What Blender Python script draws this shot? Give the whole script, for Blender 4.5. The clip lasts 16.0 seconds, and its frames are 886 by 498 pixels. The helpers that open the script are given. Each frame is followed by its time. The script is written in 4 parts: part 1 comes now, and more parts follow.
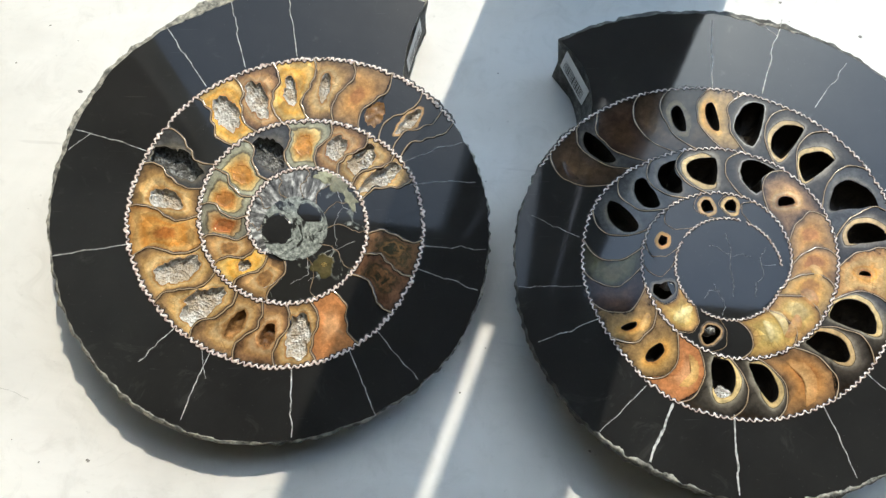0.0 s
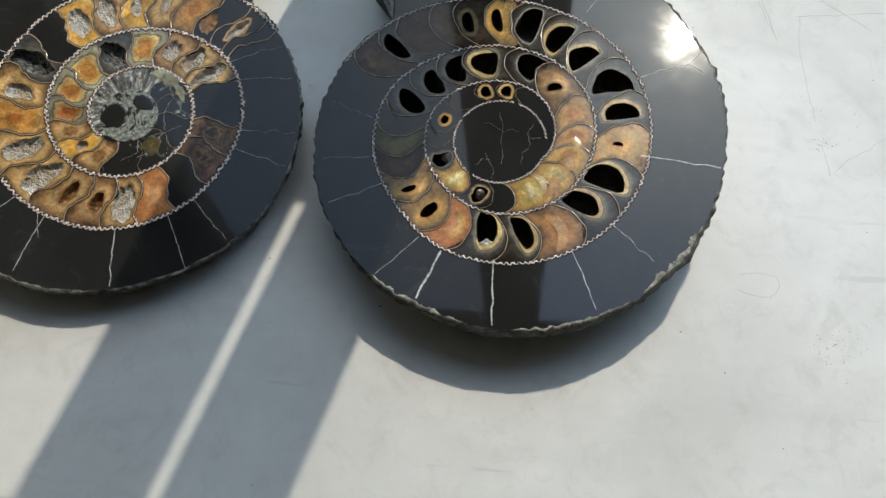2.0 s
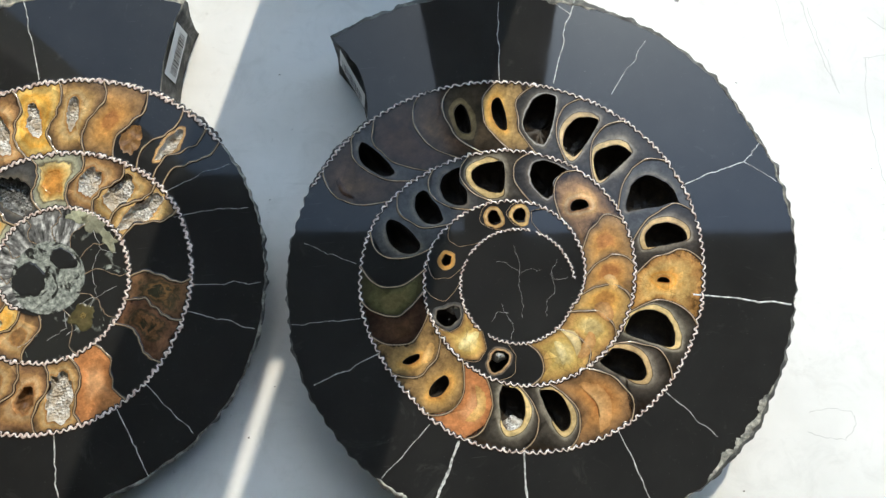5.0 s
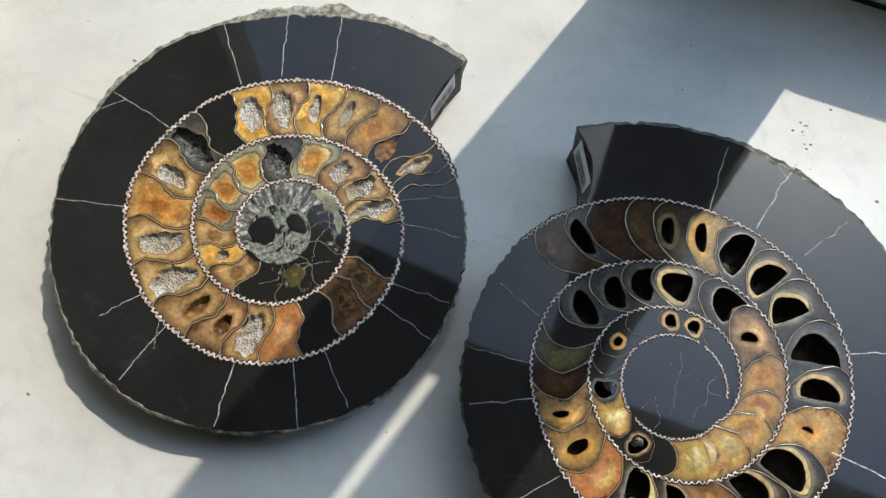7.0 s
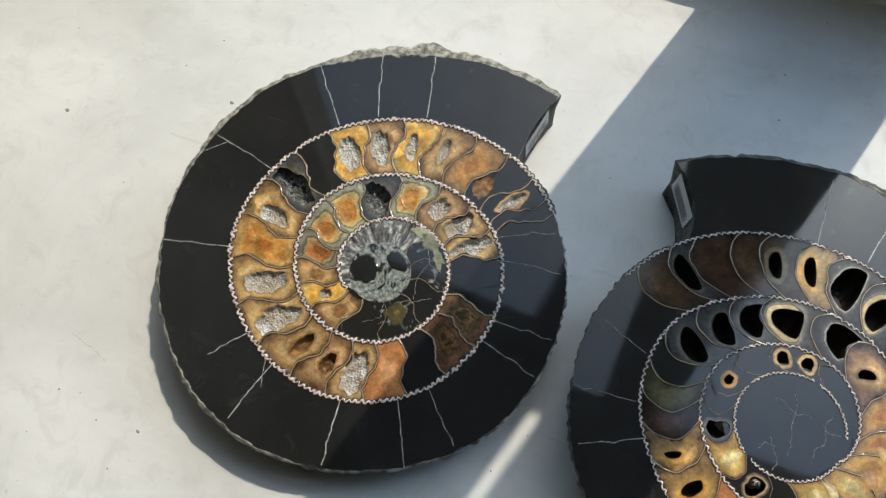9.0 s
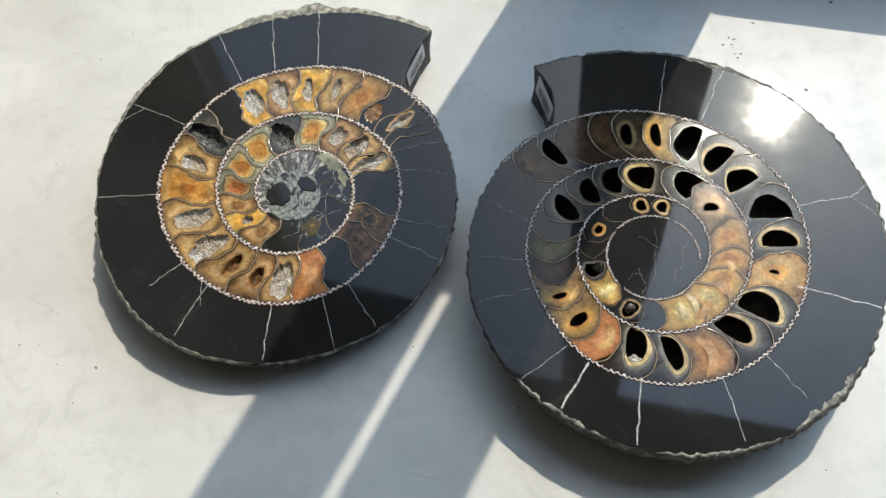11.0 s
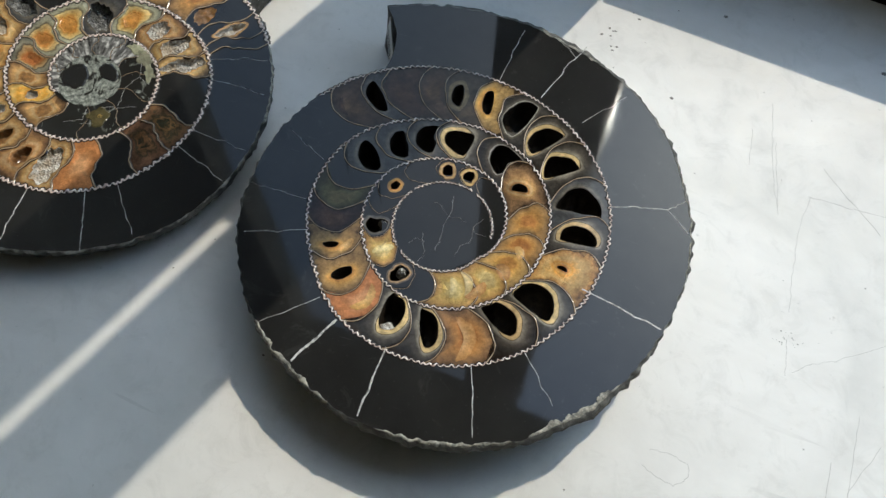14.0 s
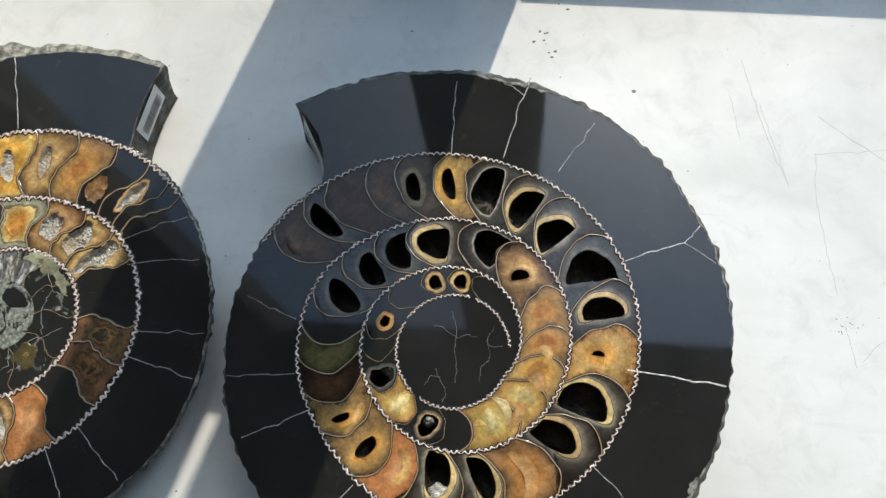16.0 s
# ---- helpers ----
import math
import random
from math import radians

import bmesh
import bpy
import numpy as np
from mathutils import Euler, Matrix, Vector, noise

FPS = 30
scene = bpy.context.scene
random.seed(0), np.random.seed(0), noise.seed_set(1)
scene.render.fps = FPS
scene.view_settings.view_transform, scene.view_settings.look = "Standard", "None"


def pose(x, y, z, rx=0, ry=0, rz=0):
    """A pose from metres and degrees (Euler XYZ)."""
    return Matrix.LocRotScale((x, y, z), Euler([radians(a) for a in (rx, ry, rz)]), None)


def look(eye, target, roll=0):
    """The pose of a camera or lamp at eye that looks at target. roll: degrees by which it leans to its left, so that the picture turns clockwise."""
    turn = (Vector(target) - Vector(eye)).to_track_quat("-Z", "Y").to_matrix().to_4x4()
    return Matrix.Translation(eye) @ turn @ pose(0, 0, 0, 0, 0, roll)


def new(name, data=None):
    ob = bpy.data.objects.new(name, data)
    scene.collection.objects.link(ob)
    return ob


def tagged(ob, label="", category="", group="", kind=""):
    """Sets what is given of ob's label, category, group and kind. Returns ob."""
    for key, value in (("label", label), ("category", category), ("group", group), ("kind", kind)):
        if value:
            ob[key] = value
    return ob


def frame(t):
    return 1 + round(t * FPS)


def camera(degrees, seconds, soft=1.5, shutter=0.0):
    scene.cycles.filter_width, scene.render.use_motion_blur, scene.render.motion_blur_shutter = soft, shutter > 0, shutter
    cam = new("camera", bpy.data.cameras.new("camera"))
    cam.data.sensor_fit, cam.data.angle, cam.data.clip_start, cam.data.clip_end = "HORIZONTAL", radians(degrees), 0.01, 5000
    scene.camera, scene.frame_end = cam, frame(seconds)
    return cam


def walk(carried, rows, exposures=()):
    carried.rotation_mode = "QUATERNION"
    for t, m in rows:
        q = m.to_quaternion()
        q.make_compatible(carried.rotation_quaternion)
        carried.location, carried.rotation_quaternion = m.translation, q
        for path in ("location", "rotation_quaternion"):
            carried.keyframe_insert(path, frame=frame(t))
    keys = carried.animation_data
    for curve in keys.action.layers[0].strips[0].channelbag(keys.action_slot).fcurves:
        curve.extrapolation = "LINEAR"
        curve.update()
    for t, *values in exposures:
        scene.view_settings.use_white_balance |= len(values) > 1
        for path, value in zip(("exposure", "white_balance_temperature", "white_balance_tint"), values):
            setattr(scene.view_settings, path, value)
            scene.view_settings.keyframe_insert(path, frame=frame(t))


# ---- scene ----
cam = camera(59.0, 16.0, soft=1.4)
PATH = [
    (0, (-0.016, -0.001, 0.458), (-0.049, 0.582, -1.455), -3.8),
    (0.5, (0.018, -0.042, 0.466), (-0.002, 0.603, -1.427), -2.7),
    (1, (0.049, -0.075, 0.47), (0.018, 0.613, -1.408), -4.1),
    (1.5, (0.083, -0.11, 0.474), (0.045, 0.629, -1.384), -4.3),
    (2, (0.113, -0.132, 0.47), (0.053, 0.612, -1.386), -5.0),
    (2.5, (0.112, -0.079, 0.461), (0.049, 0.588, -1.424), -6.8),
    (3, (0.109, -0.02, 0.443), (0.083, 0.476, -1.494), -6.0),
    (3.5, (0.107, 0.014, 0.44), (0.108, 0.376, -1.527), -3.9),
    (4, (0.095, 0.046, 0.432), (0.125, 0.358, -1.543), -0.3),
    (4.2, (0.1, 0.057, 0.426), (0.106, 0.384, -1.547), -5.7),
    (6.3, (0.084, 0.041, 0.455), (0.033, 0.641, -1.452), -0.3),
    (6.5, (0.077, 0.027, 0.46), (-0.015, 0.672, -1.431), -0.7),
    (7, (0.033, -0.004, 0.468), (-0.154, 0.696, -1.396), 0.7),
    (7.5, (0.013, -0.016, 0.469), (-0.284, 0.693, -1.378), -2.3),
    (8, (-0.005, -0.009, 0.465), (-0.351, 0.692, -1.375), -5.1),
    (8.2, (-0.01, -0.004, 0.465), (-0.354, 0.701, -1.375), -5.3),
    (10.3, (0.039, -0.054, 0.489), (-0.217, 0.717, -1.338), -10.9),
    (10.5, (0.046, -0.073, 0.49), (-0.198, 0.728, -1.326), -9.9),
    (11, (0.059, -0.108, 0.495), (-0.169, 0.738, -1.303), -8.9),
    (11.5, (0.07, -0.138, 0.5), (-0.136, 0.766, -1.273), -6.6),
    (12, (0.081, -0.161, 0.498), (-0.113, 0.786, -1.252), -3.4),
    (12.5, (0.107, -0.173, 0.498), (-0.11, 0.83, -1.218), -1.1),
    (13, (0.146, -0.161, 0.484), (-0.109, 0.846, -1.225), 0.3),
    (13.5, (0.176, -0.135, 0.465), (-0.072, 0.81, -1.281), 3.0),
    (14, (0.179, -0.089, 0.442), (0.004, 0.754, -1.364), 6.7),
    (14.5, (0.172, -0.048, 0.432), (0.091, 0.677, -1.43), 10.1),
    (15, (0.154, -0.012, 0.433), (0.118, 0.655, -1.453), 9.8),
    (15.5, (0.147, 0.012, 0.43), (0.099, 0.664, -1.46), 2.4),
    (16, (0.139, 0.031, 0.43), (0.102, 0.694, -1.457), -5.1),
]
LIGHTNESS = [(0, 1.44), (0.5, 1.44), (1, 1.27), (1.5, 1.03), (2, 0.72), (3.2, 1.10), (4.2, 1.38), (6.5, 1.15), (8, 0.98), (10.4, 1.12), (11.5, 1.05), (12, 0.92), (12.5, 0.90), (13, 0.95), (14.5, 0.84), (16, 1.06)]
walk(cam, [(t, look(eye, target, roll)) for t, eye, target, roll in PATH], [(t, e, 6020, 8) for t, e in LIGHTNESS])


# ---- world, sun ----
SILL_TURN = -6.0          # the sill runs six degrees off the x axis
SUN_AZ, SUN_EL = 21.3, 51.4

world = bpy.data.worlds.new("sky")
scene.world = world
world.use_nodes = True
wn, wl = world.node_tree.nodes, world.node_tree.links
sky = wn.new("ShaderNodeTexSky")
sky.sky_type, sky.sun_disc = "NISHITA", False
sky.sun_elevation, sky.sun_rotation = radians(SUN_EL), radians(SUN_AZ)
sky.air_density, sky.dust_density, sky.ozone_density = 2.2, 2.4, 3.6
wl.new(sky.outputs[0], wn["Background"].inputs[0])
wn["Background"].inputs[1].default_value = 0.15

sun = new("sun", bpy.data.lights.new("sun", "SUN"))
sun.data.energy, sun.data.angle, sun.data.color = 1.28, radians(0.45), (1.0, 0.88, 0.69)
az, el = radians(SUN_AZ), radians(SUN_EL)
TO_SUN = Vector((math.sin(az) * math.cos(el), math.cos(az) * math.cos(el), math.sin(el)))
sun.matrix_world = look(TO_SUN * 5, (0, 0, 0))


# ---- materials ----
class Nodes:
    """A small builder for node materials."""
    def __init__(self, name):
        self.mat = bpy.data.materials.new(name)
        self.mat.use_nodes = True
        self.tree = self.mat.node_tree
        self.bsdf = self.tree.nodes["Principled BSDF"]
        self.coords = self.tree.nodes.new("ShaderNodeTexCoord").outputs["Object"]
        self.info = None

    def put(self, kind, **inputs):
        node = self.tree.nodes.new(kind)
        for key, value in inputs.items():
            self.set(node.inputs[key.replace("_", " ")], value)
        return node

    def set(self, socket, value):
        if isinstance(value, bpy.types.NodeSocket):
            self.tree.links.new(value, socket)
        elif isinstance(value, tuple) and len(value) == 3 and socket.type == "RGBA":
            socket.default_value = (*value, 1)
        else:
            socket.default_value = value

    def noise(self, scale, detail=4, rough=0.55, vector=None, distort=0.0):
        return self.put("ShaderNodeTexNoise", Vector=vector or self.coords, Scale=scale, Detail=detail, Roughness=rough, Distortion=distort).outputs["Fac"]

    def ramp(self, fac, *stops, smooth=False):
        node = self.put("ShaderNodeValToRGB", Fac=fac)
        r = node.color_ramp
        if smooth:
            r.interpolation = "EASE"
        while len(r.elements) < len(stops):
            r.elements.new(0.5)
        for e, (p, c) in zip(r.elements, stops):
            e.position = p
            e.color = (c, c, c, 1) if isinstance(c, (int, float)) else (*c, 1)
        return node.outputs["Color"]

    def mix(self, fac, a, b, blend="MIX"):
        node = self.tree.nodes.new("ShaderNodeMix")
        node.data_type, node.blend_type = "RGBA", blend
        self.set(node.inputs["Factor"], fac)
        self.set(node.inputs["A"], a)
        self.set(node.inputs["B"], b)
        return node.outputs["Result"]

    def math(self, op, a, b=0.0, c=0.0):
        node = self.tree.nodes.new("ShaderNodeMath")
        node.operation = op
        for s, v in zip(node.inputs, (a, b, c)):
            self.set(s, v)
        return node.outputs[0]

    def stretched(self, sx, sy, sz, turn=0.0):
        node = self.put("ShaderNodeMapping", Vector=self.coords)
        node.inputs["Scale"].default_value = (sx, sy, sz)
        node.inputs["Rotation"].default_value = (0, 0, radians(turn))
        return node.outputs[0]

    def attr(self, name):
        node = self.tree.nodes.new("ShaderNodeAttribute")
        node.attribute_name = name
        return node.outputs["Fac"]

    def random(self):
        if self.info is None:
            self.info = self.tree.nodes.new("ShaderNodeObjectInfo").outputs["Random"]
        return self.info

    def bump(self, height, strength=0.3, distance=0.001):
        node = self.put("ShaderNodeBump", Height=height, Strength=strength, Distance=distance)
        self.set(self.bsdf.inputs["Normal"], node.outputs[0])

    def done(self, color, rough, **more):
        self.set(self.bsdf.inputs["Base Color"], color)
        self.set(self.bsdf.inputs["Roughness"], rough)
        for key, value in more.items():
            self.set(self.bsdf.inputs[key.replace("_", " ")], value)
        return self.mat


def sill_paint():
    n = Nodes("sill_paint")
    cloud = n.noise(6, 6, 0.62, distort=0.4)
    grime = n.noise(38, 6, 0.72, distort=0.8)
    base = n.mix(n.ramp(cloud, (0.38, 0.0), (0.66, 1.0)), (0.81, 0.797, 0.765), (0.675, 0.662, 0.628))
    base = n.mix(n.math("MULTIPLY", n.ramp(grime, (0.52, 0.0), (0.72, 1.0)), 0.30), base, (0.46, 0.45, 0.41))
    streak = n.ramp(n.noise(1.0, 5, 0.65, n.stretched(5, 26, 1, 12)), (0.45, 0.0), (0.7, 1.0))
    base = n.mix(n.math("MULTIPLY", streak, 0.16), base, (0.50, 0.49, 0.45))
    for turn, sx, sy, low in ((-48, 9, 120, 0.69),):
        lines = n.ramp(n.noise(1.0, 2, 0.5, n.stretched(sx, sy, 1, turn)), (low, 0.0), (low + 0.02, 1.0))
        worn = n.ramp(n.noise(9, 3), (0.47, 0.0), (0.6, 1.0))
        base = n.mix(n.math("MULTIPLY", n.math("MULTIPLY", lines, worn), 0.22), base, (0.38, 0.37, 0.34))
    xyz = n.put("ShaderNodeSeparateXYZ", Vector=n.coords).outputs
    dx, dy = n.math("SUBTRACT", xyz[0], 0.279), n.math("SUBTRACT", xyz[1], 0.1455)
    far = n.math("ADD", n.math("SQRT", n.math("ADD", n.math("MULTIPLY", dx, dx), n.math("MULTIPLY", dy, dy))), n.math("MULTIPLY", n.math("SUBTRACT", n.noise(30, 4), 0.5), 0.010))
    side = n.ramp(n.math("ADD", dx, dy), (0.02, 0.0), (0.10, 1.0))
    arc = n.math("MULTIPLY", n.math("MULTIPLY", n.ramp(far, (0.096, 0.0), (0.1, 1.0), (0.113, 0.8), (0.125, 0.0)), side), n.ramp(n.noise(70, 4), (0.3, 0.5), (0.6, 1.0)))
    base = n.mix(n.math("MULTIPLY", arc, 0.34), base, (0.50, 0.50, 0.47))
    prints = n.ramp(n.noise(24, 6, 0.75, distort=2.2), (0.58, 0.0), (0.64, 1.0))
    base = n.mix(n.math("MULTIPLY", prints, 0.14), base, (0.52, 0.51, 0.47))
    fine = n.noise(420, 3)
    pits = n.ramp(n.noise(140, 3, 0.6), (0.70, 0.0), (0.76, 1.0))
    base = n.mix(n.math("MULTIPLY", pits, 0.35), base, (0.36, 0.35, 0.32))
    n.bump(n.math("ADD", n.math("MULTIPLY", fine, 0.25), n.math("MULTIPLY", grime, 1.2)), 0.11, 0.0009)
    return n.done(base, n.ramp(grime, (0.3, 0.40), (0.7, 0.58)), Specular_IOR_Level=0.35)


def black_stone():
    n = Nodes("polished_black_stone")
    tone = n.noise(22, 5, 0.6)
    base = n.mix(n.ramp(tone, (0.35, 0.0), (0.7, 1.0)), (0.0155, 0.0150, 0.0145), (0.0230, 0.0222, 0.0210))
    specks = n.ramp(n.noise(900, 2), (0.71, 0.0), (0.75, 1.0))
    base = n.mix(n.math("MULTIPLY", specks, 0.3), base, (0.2, 0.19, 0.17))
    scratch = n.ramp(n.noise(1.0, 2, 0.5, n.stretched(30, 900, 1, 35)), (0.72, 0.0), (0.75, 1.0))
    base = n.mix(n.math("MULTIPLY", scratch, 0.12), base, (0.2, 0.2, 0.19))
    haze = n.ramp(n.noise(34, 6, 0.75, distort=1.8), (0.60, 0.0), (0.72, 1.0))
    base = n.mix(n.math("MULTIPLY", haze, 0.22), base, (0.11, 0.108, 0.10))
    n.bump(n.noise(60, 2), 0.03, 0.0004)
    return n.done(base, n.ramp(n.noise(45, 5, 0.65), (0.4, 0.035), (0.75, 0.075)), Specular_IOR_Level=0.46, Coat_Weight=0.025, Coat_Roughness=0.13)


def rough_rock():
    n = Nodes("rough_rock_rind")
    tone = n.noise(120, 6, 0.7)
    base = n.ramp(tone, (0.3, (0.035, 0.034, 0.032)), (0.52, (0.10, 0.098, 0.088)), (0.7, (0.30, 0.29, 0.255)))
    n.bump(n.noise(260, 6, 0.7), 0.9, 0.0025)
    return n.done(base, 0.75)


def pale_rind():
    n = Nodes("pale_shell_rind")
    tone = n.noise(170, 6, 0.75)
    base = n.ramp(tone, (0.36, (0.06, 0.058, 0.05)), (0.47, (0.24, 0.23, 0.195)), (0.62, (0.60, 0.56, 0.46)))
    n.bump(n.noise(300, 6, 0.7), 0.9, 0.002)
    return n.done(base, 0.7)


def white_line(name, pale, dark, scale=500):
    n = Nodes(name)
    tone = n.noise(scale, 4, 0.65)
    base = n.ramp(tone, (0.36, dark), (0.58, pale))
    n.bump(n.noise(1200, 3), 0.4, 0.0003)
    return n.done(base, 0.28)


def septum_wall():
    n = Nodes("septum_wall")
    side = n.attr("band")
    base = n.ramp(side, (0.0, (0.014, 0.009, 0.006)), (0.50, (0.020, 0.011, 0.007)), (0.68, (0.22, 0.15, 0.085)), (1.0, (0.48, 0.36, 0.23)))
    return n.done(base, 0.15)


def calcite(name, stops, rough=0.10, grain=0.16, clear=0.35, facets=0.4, blur=0.5):
    """Banded chamber filling: stops run from the chamber's wall to its middle."""
    n = Nodes(name)
    warp = n.math("MULTIPLY", n.math("SUBTRACT", n.noise(150, 5, 0.65, distort=0.7), 0.5), blur)
    base = n.ramp(n.math("ADD", n.attr("band"), warp), *stops)
    cloud = n.ramp(n.noise(95, 5, 0.65), (0.3, 0.58), (0.68, 1.55))
    base = n.mix(1.0, base, cloud, "MULTIPLY")
    shard = n.put("ShaderNodeTexVoronoi", Vector=n.coords, Scale=105.0)
    base = n.mix(facets, base, n.mix(1.0, base, n.ramp(n.put("ShaderNodeSeparateColor", Color=shard.outputs["Color"]).outputs[0], (0.0, 0.42), (0.7, 1.0), (1.0, 1.9)), "MULTIPLY"))
    crack = n.put("ShaderNodeTexVoronoi", Vector=n.coords, Scale=240.0)
    crack.feature = "DISTANCE_TO_EDGE"
    thin = n.math("MULTIPLY", n.ramp(crack.outputs["Distance"], (0.0, 1.0), (0.05, 0.0)), n.ramp(n.noise(60, 3), (0.5, 0.0), (0.6, facets)))
    base = n.mix(thin, base, (0.05, 0.028, 0.012))
    base = n.mix(1.0, base, n.ramp(n.noise(420, 4, 0.7), (0.32, 0.78), (0.68, 1.22)), "MULTIPLY")
    hue = n.put("ShaderNodeHueSaturation", Color=base, Hue=n.math("MULTIPLY_ADD", n.random(), 0.022, 0.487), Saturation=0.98, Value=n.math("MULTIPLY_ADD", n.random(), 0.40, 0.60)).outputs[0]
    n.bump(n.noise(420, 5, 0.65), grain, 0.0006)
    return n.done(hue, rough, Specular_IOR_Level=0.28, Coat_Weight=0.5 * clear, Coat_Roughness=0.03)


def crystals(name, low, high, stain):
    n = Nodes(name)
    vor = n.put("ShaderNodeTexVoronoi", Vector=n.coords, Scale=800.0)
    glint = n.put("ShaderNodeSeparateColor", Color=vor.outputs["Color"]).outputs[0]
    tone = n.math("ADD", n.math("MULTIPLY", glint, 0.35), n.math("MULTIPLY", n.noise(230, 6, 0.72), 0.75))
    base = n.ramp(tone, (0.36, low), (0.70, high))
    base = n.mix(n.math("MULTIPLY", n.ramp(n.noise(110, 4, 0.6), (0.42, 0.0), (0.62, 1.0)), 0.85), base, stain)
    n.bump(n.math("ADD", vor.outputs["Distance"], n.noise(500, 5, 0.7)), 0.9, 0.0016)
    return n.done(base, 0.5)


# near-black colour carries the shade inside the open chambers
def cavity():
    n = Nodes("cavity_dark_shade")
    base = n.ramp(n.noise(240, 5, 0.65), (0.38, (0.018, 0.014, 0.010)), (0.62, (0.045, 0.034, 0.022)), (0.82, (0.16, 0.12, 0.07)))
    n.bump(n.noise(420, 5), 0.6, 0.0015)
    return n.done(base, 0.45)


def veined_core(name, start):
    n = Nodes(name)
    mass = n.noise(62, 7, 0.62, distort=1.6)
    grains = n.noise(420, 5, 0.7)
    pale = n.ramp(grains, (0.34, (0.07, 0.075, 0.065)), (0.52, (0.26, 0.275, 0.24)), (0.68, (0.55, 0.55, 0.47)))
    vor = n.put("ShaderNodeTexVoronoi", Vector=n.coords, Scale=80.0)
    vor.feature = "DISTANCE_TO_EDGE"
    edge = n.math("ADD", vor.outputs["Distance"], n.math("MULTIPLY", n.math("SUBTRACT", n.noise(160, 6, 0.7), 0.5), 0.6))
    line = n.math("MULTIPLY", n.ramp(edge, (0.0, 1.0), (0.06, 0.0)), n.ramp(n.noise(45, 3), (0.48, 0.0), (0.55, 0.8)))
    mask = n.math("MAXIMUM", n.ramp(mass, (start, 0.0), (start + 0.035, 1.0)), line)
    base = n.mix(mask, (0.020, 0.019, 0.017), pale)
    return n.done(base, 0.07, Specular_IOR_Level=0.6)


def silver_fan():
    """Fine pale blades that run out from the middle."""
    n = Nodes("silvery_radial_crystals")
    xyz = n.put("ShaderNodeSeparateXYZ", Vector=n.coords).outputs
    turn = n.math("MULTIPLY", n.math("ARCTAN2", xyz[1], xyz[0]), 7.0)
    blades = n.noise(1.0, 4, 0.6, n.put("ShaderNodeCombineXYZ", X=turn, Y=n.math("MULTIPLY", xyz[0], 60.0), Z=n.math("MULTIPLY", xyz[1], 60.0)).outputs[0])
    tone = n.math("ADD", n.math("MULTIPLY", blades, 0.75), n.math("MULTIPLY", n.noise(300, 5, 0.7), 0.3))
    base = n.ramp(tone, (0.40, (0.02, 0.019, 0.018)), (0.52, (0.16, 0.155, 0.145)), (0.64, (0.72, 0.70, 0.65)))
    n.bump(blades, 0.3, 0.0006)
    return n.done(base, 0.22)


def plain(name, c1, c2, rough, scale=60.0, bump=0.1, grain=300.0):
    n = Nodes(name)
    base = n.mix(n.ramp(n.noise(scale, 5, 0.6), (0.35, 0.0), (0.68, 1.0)), c1, c2)
    n.bump(n.noise(grain, 4), bump, 0.0008)
    return n.done(base, rough)


# glass for the unseen panes; the tint filters the sky in reflections
def sky_filter_glass(name, tint):
    n = Nodes(name)
    clear = n.put("ShaderNodeBsdfTransparent", Color=tint).outputs[0]
    shine = n.put("ShaderNodeBsdfGlossy", Color=(0.9, 0.9, 0.9), Roughness=0.02).outputs[0]
    both = n.put("ShaderNodeMixShader", Fac=0.05)
    n.tree.links.new(clear, both.inputs[1])
    n.tree.links.new(shine, both.inputs[2])
    n.tree.links.new(both.outputs[0], n.tree.nodes["Material Output"].inputs["Surface"])
    return n.mat


